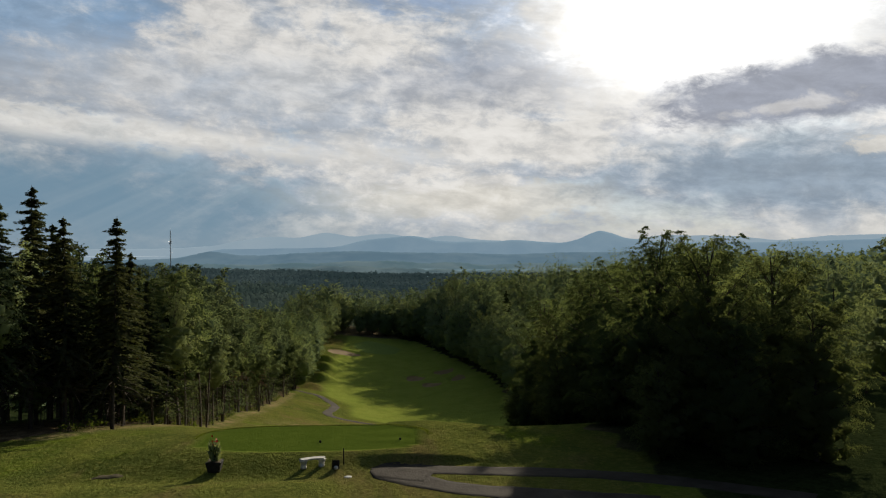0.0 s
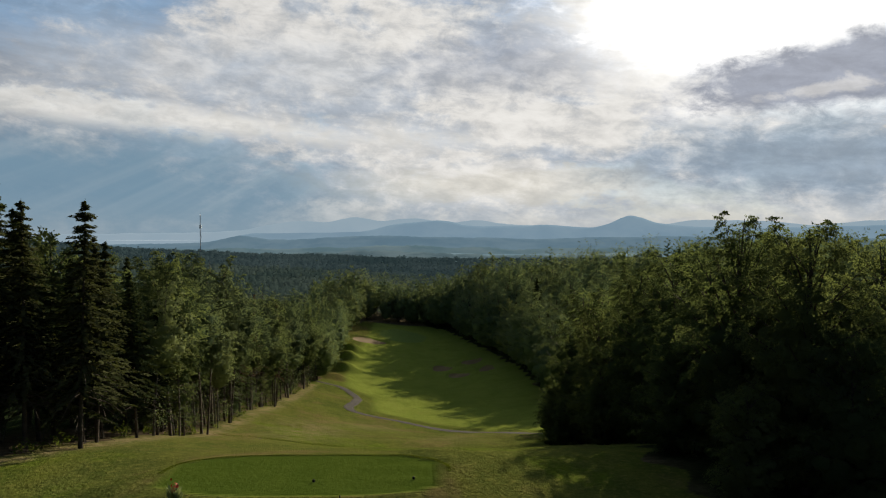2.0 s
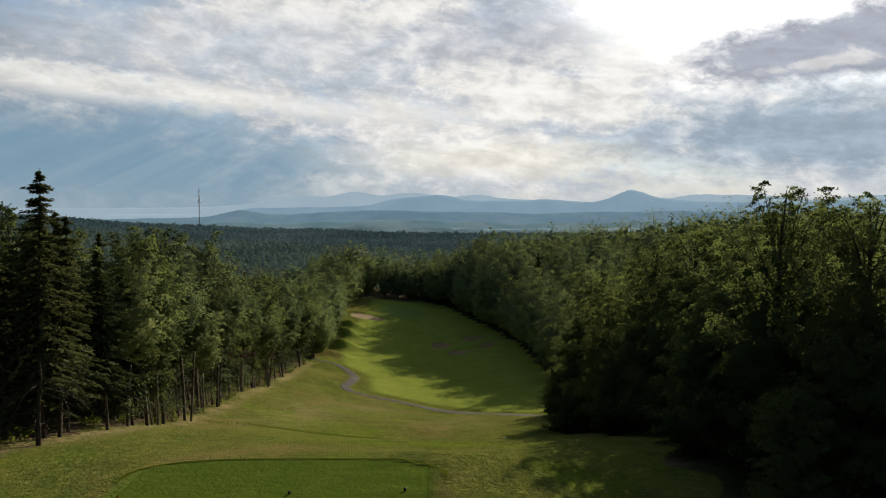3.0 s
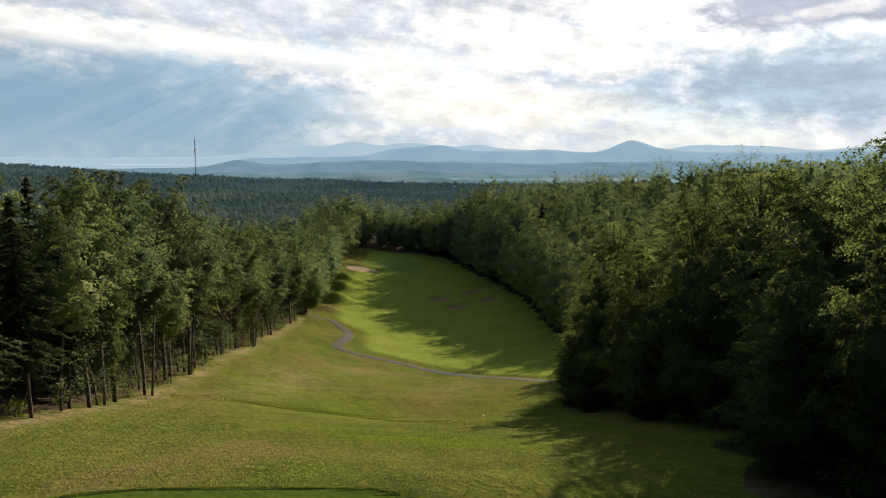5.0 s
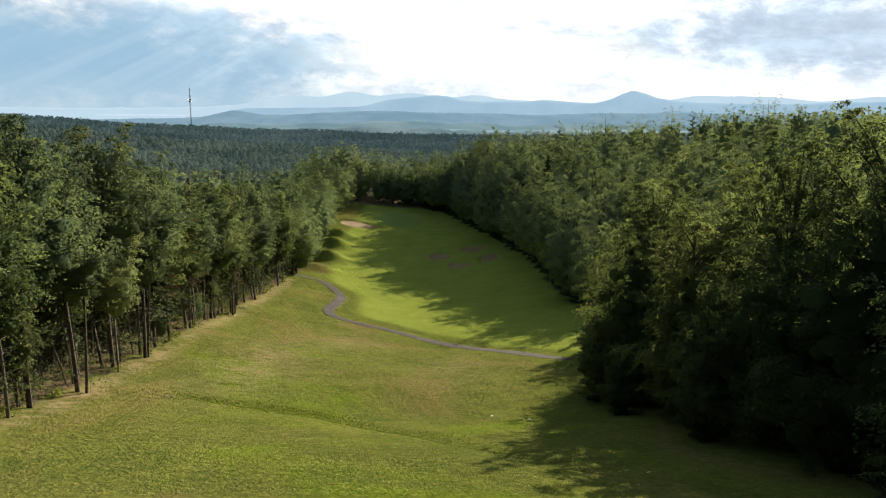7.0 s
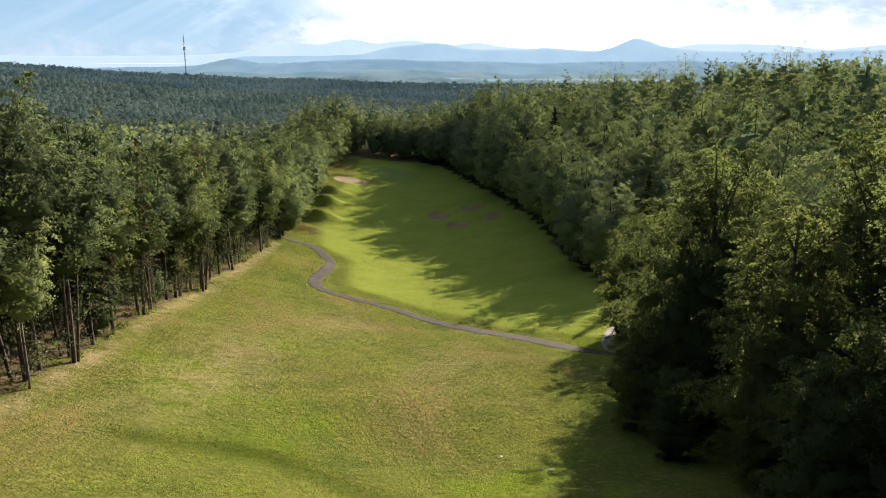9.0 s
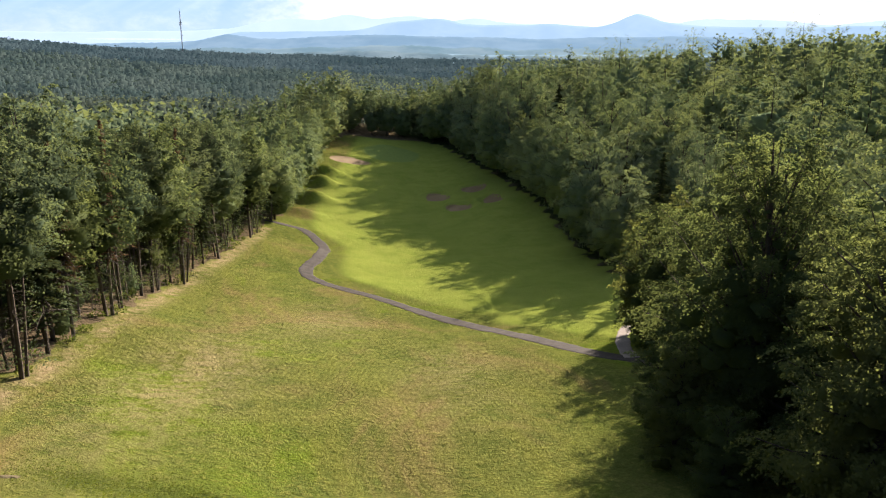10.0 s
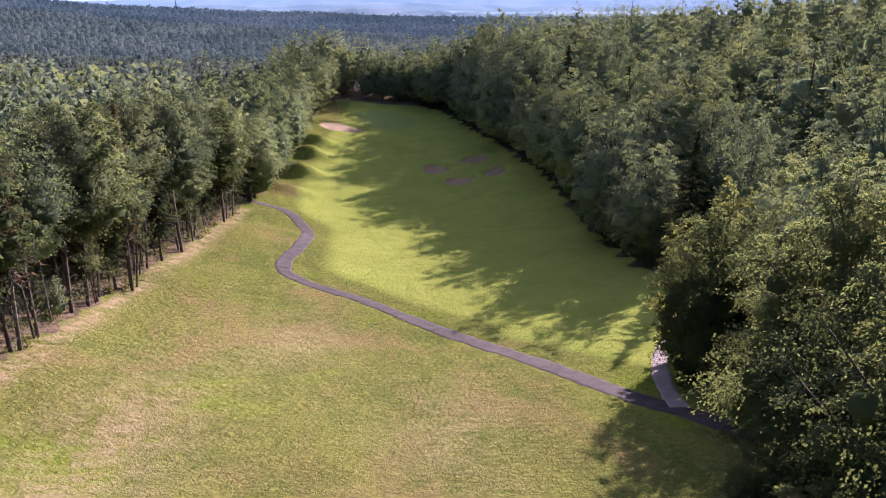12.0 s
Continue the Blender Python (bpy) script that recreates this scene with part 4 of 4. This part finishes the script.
while y < 345:
    e = float(left_edge(y))
    choice = random.random()
    near = y < 215
    if y < 94:
        choice = 0.5 if choice < 0.5 else 0.9
    proto = (random.choice(EDGE) if choice < 0.80 else random.choice(SPRUCE) if choice < 0.95 else DEAD if 120 < y < 170 else EDGE[1]) if near else random.choice(MID)
    plant(proto, e - 0.3 - 2.6 * random.random() ** 1.5, y, (0.78 + 0.32 * random.random()) * (0.88 if y < 100 else 1.0))
    y += (1.5 + 3.4 * random.random()) if near else 5.0 + 2 * random.random()
plant(DEAD, -28.5, 150, 1.05)
plant(DEAD, -30.5, 141, 0.95)
plant(DEAD, -26.9, 117, 0.9)
plant(DEAD, -27.4, 126, 0.98)
for row, depth in enumerate((4.0, 8.0, 13, 19, 26, 34, 43)):
    y = 52.0 + 3 * random.random()
    while y < 350:
        e = float(left_edge(y)) - depth - 2.0 * random.random()
        if row == 0 and y < 150:
            plant(random.choice(SPRUCE) if random.random() < (0.5 if y < 100 else 0.25) else random.choice(EDGE), e, y, 0.82 + 0.28 * random.random())
            y += 3.6 + 2.2 * random.random()
        else:
            deep(e, y, 0.72 + 0.38 * random.random(), blades=3000 if row < 2 else 2000 if row < 4 else 900)
            y += 6.0 + row * 0.6 + 3.5 * random.random()
for k in range(46):
    y = 57.0 + 3.1 * k + 2 * random.random()
    plant(random.choice((EDGE[2], EDGE[0], MID[3])), float(left_edge(y)) - 1.6 - 6.5 * random.random(), y, 0.20 + 0.22 * random.random())
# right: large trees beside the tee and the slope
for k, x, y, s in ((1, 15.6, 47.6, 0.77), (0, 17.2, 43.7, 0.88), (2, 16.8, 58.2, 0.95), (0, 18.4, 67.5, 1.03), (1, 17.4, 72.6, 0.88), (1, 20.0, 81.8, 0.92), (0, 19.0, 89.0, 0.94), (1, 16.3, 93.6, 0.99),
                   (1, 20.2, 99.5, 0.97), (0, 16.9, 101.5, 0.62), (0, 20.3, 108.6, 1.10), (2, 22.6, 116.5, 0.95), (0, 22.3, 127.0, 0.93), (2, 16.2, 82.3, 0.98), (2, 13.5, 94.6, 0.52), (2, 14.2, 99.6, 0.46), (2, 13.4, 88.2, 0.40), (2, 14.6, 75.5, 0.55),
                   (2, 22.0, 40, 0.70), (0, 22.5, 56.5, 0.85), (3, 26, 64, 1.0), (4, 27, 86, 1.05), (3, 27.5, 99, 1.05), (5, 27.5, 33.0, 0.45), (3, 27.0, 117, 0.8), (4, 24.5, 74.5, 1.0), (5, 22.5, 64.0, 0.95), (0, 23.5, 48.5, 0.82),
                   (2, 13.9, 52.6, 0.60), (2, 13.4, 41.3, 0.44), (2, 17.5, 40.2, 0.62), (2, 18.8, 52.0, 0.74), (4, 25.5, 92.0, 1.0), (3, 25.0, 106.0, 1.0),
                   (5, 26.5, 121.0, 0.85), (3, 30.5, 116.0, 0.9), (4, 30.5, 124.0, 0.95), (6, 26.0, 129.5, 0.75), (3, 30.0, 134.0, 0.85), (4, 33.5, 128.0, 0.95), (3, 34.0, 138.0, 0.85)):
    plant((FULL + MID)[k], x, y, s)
# small filler trees, added to stop low sun leaking between the trunks
for k in range(34):
    y = 44.0 + 2.05 * k + random.random()
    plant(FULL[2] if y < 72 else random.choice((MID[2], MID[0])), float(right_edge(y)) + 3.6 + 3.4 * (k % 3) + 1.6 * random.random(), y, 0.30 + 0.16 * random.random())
plant(BIRCH, 21.9, 133.6, 0.90)
plant(BIRCH, 27.5, 139, 1.0)
plant(BIRCH, 27.0, 127.0, 0.8)
for row, depth in enumerate((1.5, 9, 17.5, 26.5, 36, 46, 57, 69, 82, 96)):
    y = (142.0 if row < 2 else 36.0) + 3 * random.random()
    while y < 352:
        x = float(right_edge(y)) + depth + 2.0 * random.random() + (4.0 if y < 120 else 0)
        s = (0.70 + 0.46 * random.random()) * (1.12 if 150 < y < 205 and row < 3 else 1.30 if 205 < y < 238 and row < 3 else 1.62 if y > 205 and row < 3 else 1.18)
        if row < 3 and y > 120:
            plant(random.choice(MID + MID[3:]) if random.random() < 0.92 else SPRUCE[1], x, y, s)
        else:
            close = y < 135 and row < 5
            deep(x, y, s * (1.08 if y > 120 else 0.78 if y > 72 else 0.56), wide=1.2, blades=4600 if close else 4000 if y < 260 and row < 6 else 2400, size=0.19 if close else 0.23)
            y += 2.5
        y += (5.0 + 2.5 * random.random()) if row < 1 and 155 < y < 215 else 8.6 + row * 0.35 + 4.5 * random.random()
# the wood that closes the far end
for row in range(5):
    x = -50.0 + 3 * random.random()
    while x < 75:
        y = 354 + row * 8 + 4 * random.random() - 0.10 * max(0, x)
        s = 0.98 + 0.25 * random.random()
        if row == 0:
            plant(random.choice(MID), x, y, s)
        else:
            deep(x, y, s)
        x += 5.6 + 3 * random.random()
deep_green.build(M_LEAF, "close-grown broadleaf woods behind the first trees")
deep_cool.build(M_LEAF_COOL, "deep green mixed woods behind the first trees")


def far_woods(bands, mat, label, clear=(0, 0), core=0.9, fine=1.0):
    """Woods over the far slopes: many small clumped crowns."""
    r = np.random.RandomState(77)
    cen, way, szs, outs, hearts, reach = [], [], [], [], [], []
    for y0, y1, gap, blades in bands:
        gy = np.arange(y0, y1, gap)
        for yy in gy:
            half = yy * 0.62 + 30
            x = np.arange(-half, half, gap)
            x = x + (r.rand(len(x)) - 0.5) * gap * 1.3
            x = x[(x < clear[0]) | (x > clear[1])]
            y = yy + (r.rand(len(x)) - 0.5) * gap * 1.3
            z = ground_z(x, y)
            h = (9 + 9 * r.rand(len(x))) * (1 + 0.14 * waves(x, y, 50, 120))
            pine = r.rand(len(x)) < 0.3
            w = np.where(pine, 0.26, 0.52) * gap * (0.75 + 0.6 * r.rand(len(x)))
            for u, s in ((0.62, core),):
                hearts.append(np.stack([x + 0.12 * w * r.normal(size=len(x)), y, z + h * u], 1))
                reach.append(w * s * np.where(pine, 0.55, 0.85) * (0.9 + 0.2 * r.rand(len(x))))
            for b in range(blades):
                u = (b + r.rand(len(x))) / blades
                a = r.rand(len(x)) * 6.283
                prof = np.where(pine, 1.15 * (1 - u) + 0.08, np.sqrt(np.clip(1 - (1.5 * u - 0.6) ** 2, 0.05, 1)))
                rad = w * prof * (0.5 + 0.5 * r.rand(len(x)))
                cen.append(np.stack([x + rad * np.cos(a), y + rad * np.sin(a), z + h * (0.30 + 0.68 * u)], 1))
                way.append(np.stack([np.cos(a), np.sin(a), 0.5 * r.normal(size=len(x)) + 0.2], 1))
                outs.append(np.stack([0.25 * np.cos(a), 0.25 * np.sin(a), u * 0.6 + 0.8], 1))
                szs.append(w * fine * (0.26 + 0.26 * r.rand(len(x))) * np.where(pine, 0.75, 1.0))
    me = leaves("far_woods", np.concatenate(cen), np.concatenate(way), np.concatenate(szs), mat, 0.45, r, np.concatenate(outs), soft=0.08,
                clumps=(np.concatenate(hearts), np.concatenate(reach), np.tile([[0.0, 0.0, 1.8]], (sum(len(q) for q in reach), 1)), 1, (1.0, 1.0, 1.25)))
    tagged(new("far_woods", me), label, "woods", kind="stuff")


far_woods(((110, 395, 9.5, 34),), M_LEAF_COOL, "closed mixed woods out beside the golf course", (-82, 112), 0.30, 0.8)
far_woods(((395, 560, 7.0, 12), (560, 760, 7.5, 9)), M_FAR_TREES_HAZY, "distant mixed woods covering the low hills", core=0.75, fine=0.8)
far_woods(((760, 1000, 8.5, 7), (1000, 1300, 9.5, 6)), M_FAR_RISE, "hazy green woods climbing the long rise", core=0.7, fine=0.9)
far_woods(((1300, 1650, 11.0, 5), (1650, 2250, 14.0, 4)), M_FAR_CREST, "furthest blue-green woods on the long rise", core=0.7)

# ---- things ----
def part(name, bm, mat, parent, label=""):
    me = bpy.data.meshes.new(name)
    bm.to_mesh(me)
    bm.free()
    me.materials.append(mat)
    ob = new(name, me)
    ob.parent = parent
    return tagged(ob, label) if label else ob


def thing(name, x, y, label, category, turn=0.0, lift=0.0, group=""):
    ob = new(name)
    ob.matrix_basis = pose(x, y, float(ground_z(x, y)) + lift, 0, 0, turn)
    return tagged(ob, label, category, group)


def box(w, d, h, at=(0, 0, 0), bevel=0.0):
    bm = bmesh.new()
    bmesh.ops.create_cube(bm, size=1, matrix=Matrix.Translation((at[0], at[1], at[2] + h / 2)) @ Matrix.Diagonal((w, d, h, 1)))
    if bevel:
        bmesh.ops.bevel(bm, geom=bm.edges[:], offset=bevel, segments=2, affect="EDGES")
    return bm


def lathe(profile, sides=20, cap=True):
    bm = bmesh.new()
    rings = [[bm.verts.new((r * math.cos(2 * math.pi * k / sides), r * math.sin(2 * math.pi * k / sides), z)) for k in range(sides)] for r, z in profile]
    for a, b in zip(rings, rings[1:]):
        for k in range(sides):
            bm.faces.new((a[k], a[(k + 1) % sides], b[(k + 1) % sides], b[k])).smooth = True
    if cap:
        bm.faces.new(rings[0][::-1])
        bm.faces.new(rings[-1])
    return bm


def mast():
    """A guyed lattice radio mast on the far rise."""
    x, y, h = -512.0, 1792.0, 99.0
    top = thing("radio_mast", x, y, "slender grey lattice radio mast above far woods", "mast")
    w = 0.9
    legs = [(w * math.cos(a), w * math.sin(a)) for a in (0.5, 2.6, 4.7)]
    for lx, ly in legs:
        ob = new("leg", tubes("leg", [([(lx, ly, 0), (lx, ly, h / 2), (lx, ly, h * 0.94)], [0.35, 0.32, 0.28])], M_STEEL, 5))
        ob.parent = top
    runs = []
    for k in range(28):
        z = k * h * 0.94 / 28
        for i in range(3):
            a, b = legs[i], legs[(i + 1) % 3]
            runs.append(([(*a, z), (*b, z + h * 0.94 / 28)], [0.14, 0.14]))
    ob = new("bracing", tubes("bracing", runs, M_STEEL, 3))
    ob.parent = top
    ob = new("antenna", tubes("antenna", [([(0, 0, h * 0.9), (0, 0, h)], [0.35, 0.2])], M_STEEL, 6))
    ob.parent = top
    for z, n in ((h * 0.70, 4), (h * 0.66, 3), (h * 0.45, 1)):
        for k in range(n):
            a = k * 6.283 / n
            part("dish", lathe([(0.3, 0), (1.4, 0.5), (1.5, 0.6), (0.2, 0.9)], 12), M_STEEL, top).matrix_basis = pose(1.9 * math.cos(a), 1.9 * math.sin(a), z, 0, 90, math.degrees(a))


mast()


def bench():
    """A curved cast concrete bench on two pedestals."""
    top = thing("garden_bench", -6.15, 40.75, "curved pale concrete bench on two pedestals below the tee", "bench", 20)
    def arc(r0, r1, half, z0, z1, steps=14):
        bm = bmesh.new()
        rows = []
        for k in range(steps + 1):
            a = -half + 2 * half * k / steps
            rows.append([bm.verts.new((r * math.sin(a), r * math.cos(a) - 1.55, z)) for r, z in ((r0, z0), (r1, z0), (r1, z1), (r0, z1))])
        for a, b in zip(rows, rows[1:]):
            for i in range(4):
                bm.faces.new((a[i], a[(i + 1) % 4], b[(i + 1) % 4], b[i]))
        bm.faces.new(rows[0][::-1])
        bm.faces.new(rows[-1])
        bmesh.ops.recalc_face_normals(bm, faces=bm.faces[:])
        return bm
    seat = arc(1.35, 1.75, 0.44, 0.40, 0.475)
    bmesh.ops.bevel(seat, geom=[e for e in seat.edges if e.calc_length() < 0.5 and len(e.link_faces) == 2 and e.calc_face_angle(0) > 0.5], offset=0.012, segments=2, affect="EDGES")
    part("seat", seat, M_CONCRETE, top, "curved pale concrete slab")
    for a in (-0.33, 0.33):
        leg = lathe([(0.15, -0.05), (0.16, 0.04), (0.135, 0.08), (0.14, 0.2), (0.17, 0.3), (0.20, 0.36), (0.20, 0.40)], 8)
        bmesh.ops.scale(leg, vec=(1.15, 1.15, 1.0), verts=leg.verts[:])
        part("leg", leg, M_CONCRETE, top).matrix_basis = pose(1.55 * math.sin(a), 1.55 * math.cos(a) - 1.55, 0, 0, 0, -math.degrees(a))


bench()


def planter():
    top = thing("plant_pot", -11.4, 40.5, "dark square plastic planter with tall red canna lily", "planter")
    pot = box(0.62, 0.62, 0.5, (0, 0, 0))
    for v in pot.verts:
        s = 0.8 if v.co.z < 0.1 else 1.12
        v.co.x, v.co.y = v.co.x * s, v.co.y * s
    bmesh.ops.bevel(pot, geom=pot.edges[:], offset=0.03, segments=2, affect="EDGES")
    part("pot", pot, M_DARK, top)
    part("soil", box(0.56, 0.56, 0.03, (0, 0, 0.48)), M_SOIL, top)
    r = np.random.RandomState(3)
    k = 90
    z = 0.55 + 0.75 * r.rand(k)
    a = r.rand(k) * 6.283
    c = np.stack([0.16 * np.cos(a), 0.16 * np.sin(a), z], 1)
    w = np.stack([np.cos(a) * 0.55, np.sin(a) * 0.55, np.full(k, 0.9)], 1)
    ob = new("leaf", leaves("leaf", c, w, 0.42 + 0.2 * r.rand(k), M_LEAF_COOL, 0.2, r))
    ob.parent = top
    ob = new("stem", tubes("stem", [([(0.05 * i, 0.03 * i, 0.45), (0.07 * i, 0.02, 1.0), (0.05 * i, 0.0, 1.45)], [0.02, 0.016, 0.01]) for i in (-1, 0, 1)], M_LEAF_COOL, 5))
    ob.parent = top
    c = np.stack([0.06 * r.normal(size=14), 0.05 * r.normal(size=14), 1.42 + 0.12 * r.normal(size=14)], 1)
    top.scale = (1.22, 1.22, 1.15)
    ob = new("flower", leaves("flower", c, r.normal(size=(14, 3)) + [0, 0, 1], np.full(14, 0.13), M_RED, 0.35, r))
    ob.parent = top


planter()


def ball_washer():
    top = thing("wire_basket", -4.85, 40.55, "small round-topped wire basket on the grass beside the bench", "basket")
    runs = []
    for k in range(9):
        x = -0.2 + 0.05 * k
        h = 0.42 + math.sqrt(max(0, 0.2 ** 2 - x * x)) * 0.7
        runs.append(([(x, 0, 0), (x, 0.03, h * 0.6), (x, 0.05, h)], [0.009] * 3))
    for z in (0.08, 0.18, 0.28, 0.38, 0.46):
        runs.append(([(-0.2, 0.02, z), (0, 0.03, z), (0.2, 0.02, z)], [0.009] * 3))
    ob = new("wire", tubes("wire", runs, M_DARK, 4))
    ob.parent = top
    part("panel", box(0.38, 0.02, 0.46, (0, 0.045, 0.02), 0.006), M_DARK, top)
    part("bag", lathe([(0.06, 0.0), (0.12, 0.05), (0.11, 0.16), (0.04, 0.21)], 12), M_CONCRETE, top).matrix_basis = pose(0.03, -0.1, 0)


ball_washer()
post = thing("sign_post", -4.45, 41.15, "thin black post standing by the tee", "post")
part("shaft", lathe([(0.032, -0.2), (0.032, 0.86), (0.02, 0.9)], 8), M_DARK, post)
slab = thing("stepping_stone", -4.1, 39.45, "small flat pale stone in the grass", "stone")
part("stone", lathe([(0.2, -0.05), (0.22, 0.02), (0.17, 0.045), (0.05, 0.05)], 9), M_CONCRETE, slab)
for x, y in ((-6.1, 44.7), (-1.3, 44.9)):
    mk = thing("tee_marker", x, y, "small dark tee marker block on the mown tee", "tee marker", 20, group="tee markers")
    bm = lathe([(0.045, 0.0), (0.07, 0.04), (0.065, 0.10), (0.02, 0.14)], 10)
    part("block", bm, M_DARK, mk)


def sprigs(name, label, x, y, count, spread, tall, mat):
    """A low shrub of many small leaves on thin stems."""
    r = np.random.RandomState(int(abs(x * 31 + y * 17)))
    top = thing(name, x, y, label, "shrub", lift=-0.03)
    a, q = r.rand(count) * 6.283, np.sqrt(r.rand(count))
    z = tall * (0.12 + 0.88 * r.rand(count)) * (1.1 - 0.6 * q)
    c = np.stack([spread * q * np.cos(a), spread * q * np.sin(a), z], 1)
    ob = new("foliage", leaves("foliage", c, np.stack([np.cos(a), np.sin(a), r.rand(count)], 1), 0.13 + 0.12 * r.rand(count), mat, 0.3, r))
    ob.parent = top
    runs = [([(0, 0, 0), c[i] * [0.5, 0.5, 0.6], c[i]], [0.015, 0.01, 0.004]) for i in range(10)]
    ob = new("stem", tubes("stem", runs, M_BARK, 4))
    ob.parent = top


random.seed(21)
y = 56.0
while y < 215:
    e = float(left_edge(y))
    sprigs("undergrowth_shrub", "low weedy shrub at the edge of the woods", e - 0.4 - 3.5 * random.random(), y, 90, 0.5 + 0.5 * random.random(), 0.6 + 0.8 * random.random(), M_BUSH)
    y += 2.2 + 2.5 * random.random()


def grass_tufts():
    """Short uneven tufts along the old drain and the tee."""
    r = np.random.RandomState(12)
    k = 5200
    x = -8 + 6.0 * r.normal(size=k)
    y = rut_line(x) + r.normal(size=k) * (1.0 + 0.5 * np.sin(x * 0.9)) + 0.2 + 0.4 * np.sin(x * 0.6)
    # a fringe of longer grass round the back of the tee
    a = np.pi * r.rand(2500)
    q = 1.02 + 0.012 * r.normal(size=2500)
    fx = -6.7 + 7.0 * q * np.sign(np.cos(a)) * np.abs(np.cos(a)) ** (2 / 3)
    fy = 45.95 + 3.25 * q * np.sin(a) ** (2 / 3)
    x, y = np.concatenate([x, fx]), np.concatenate([y, fy])
    keep = (x > left_edge(y) + 0.3) & (x < right_edge(y))
    x, y = x[keep], y[keep]
    k = len(x)
    s = (0.05 + 0.07 * r.rand(k)) * np.where(y < 52, 0.55, 1.0)
    c = np.stack([x, y, ground_z(x, y) + s * 0.25], 1)
    way = np.stack([0.7 * r.normal(size=k), 0.7 * r.normal(size=k), np.full(k, 0.75)], 1)
    me = leaves("grass_tufts", c, way, s, M_LONG_GRASS, 0.42, r)
    tagged(new("grass_tufts", me), "longer green grass tufts along the drain and tee edge", "grass", kind="stuff")


grass_tufts()


def scraped_patch(name, x, y, a, b, mat, label, category):
    """A thin bare patch lying on the grass."""
    r = np.linspace(0, 1, 6)[:, None]
    t = np.linspace(0, 2 * np.pi, 37)[None, :]
    rim = 0.8 + 0.14 * np.sin(2 * t + x) + 0.10 * np.sin(5 * t + y) + 0.06 * np.sin(9 * t)
    px, py = x + a * r * rim * np.cos(t), y + b * r * rim * np.sin(t)
    tagged(new(name, sheet(name, px, py, ground_z(px, py) + 0.05 * (1.02 - r ** 3), mat)), label, category)


scraped_patch("soil_patch", -17.2, 40.7, 0.9, 0.45, M_SOIL, "small scraped patch of bare brown soil in the lawn", "soil patch")
scraped_patch("soil_patch", -18.6, 91.3, 0.6, 0.3, M_SOIL, "small scraped patch of bare brown soil on the slope", "soil patch")


def rock(x, y, size, label):
    bm = bmesh.new()
    bmesh.ops.create_icosphere(bm, subdivisions=2, radius=size)
    for v in bm.verts:
        v.co *= 0.8 + 0.35 * noise.noise(v.co * 2.2 / size + Vector((x, y, 0)))
        v.co.z *= 0.55
    me = bpy.data.meshes.new("rock")
    bm.to_mesh(me)
    bm.free()
    me.materials.append(M_STONE)
    ob = new("rock", me)
    ob.matrix_basis = pose(x, y, float(ground_z(x, y)) + size * 0.15, 0, 0, x * 40)
    tagged(ob, label, "rock", "rocks beside the trees")


for x, y, size in ((6.9, 87.0, 0.20), (6.45, 87.3, 0.13)):
    rock(x, y, size, "pale grey stone half sunk in the grass")
marker = thing("distance_marker", 4.7, 90.6, "small white disc marker set in the grass", "marker")
part("disc", lathe([(0.075, -0.03), (0.085, 0.02), (0.06, 0.04), (0.015, 0.045)], 12), M_WHITE, marker)
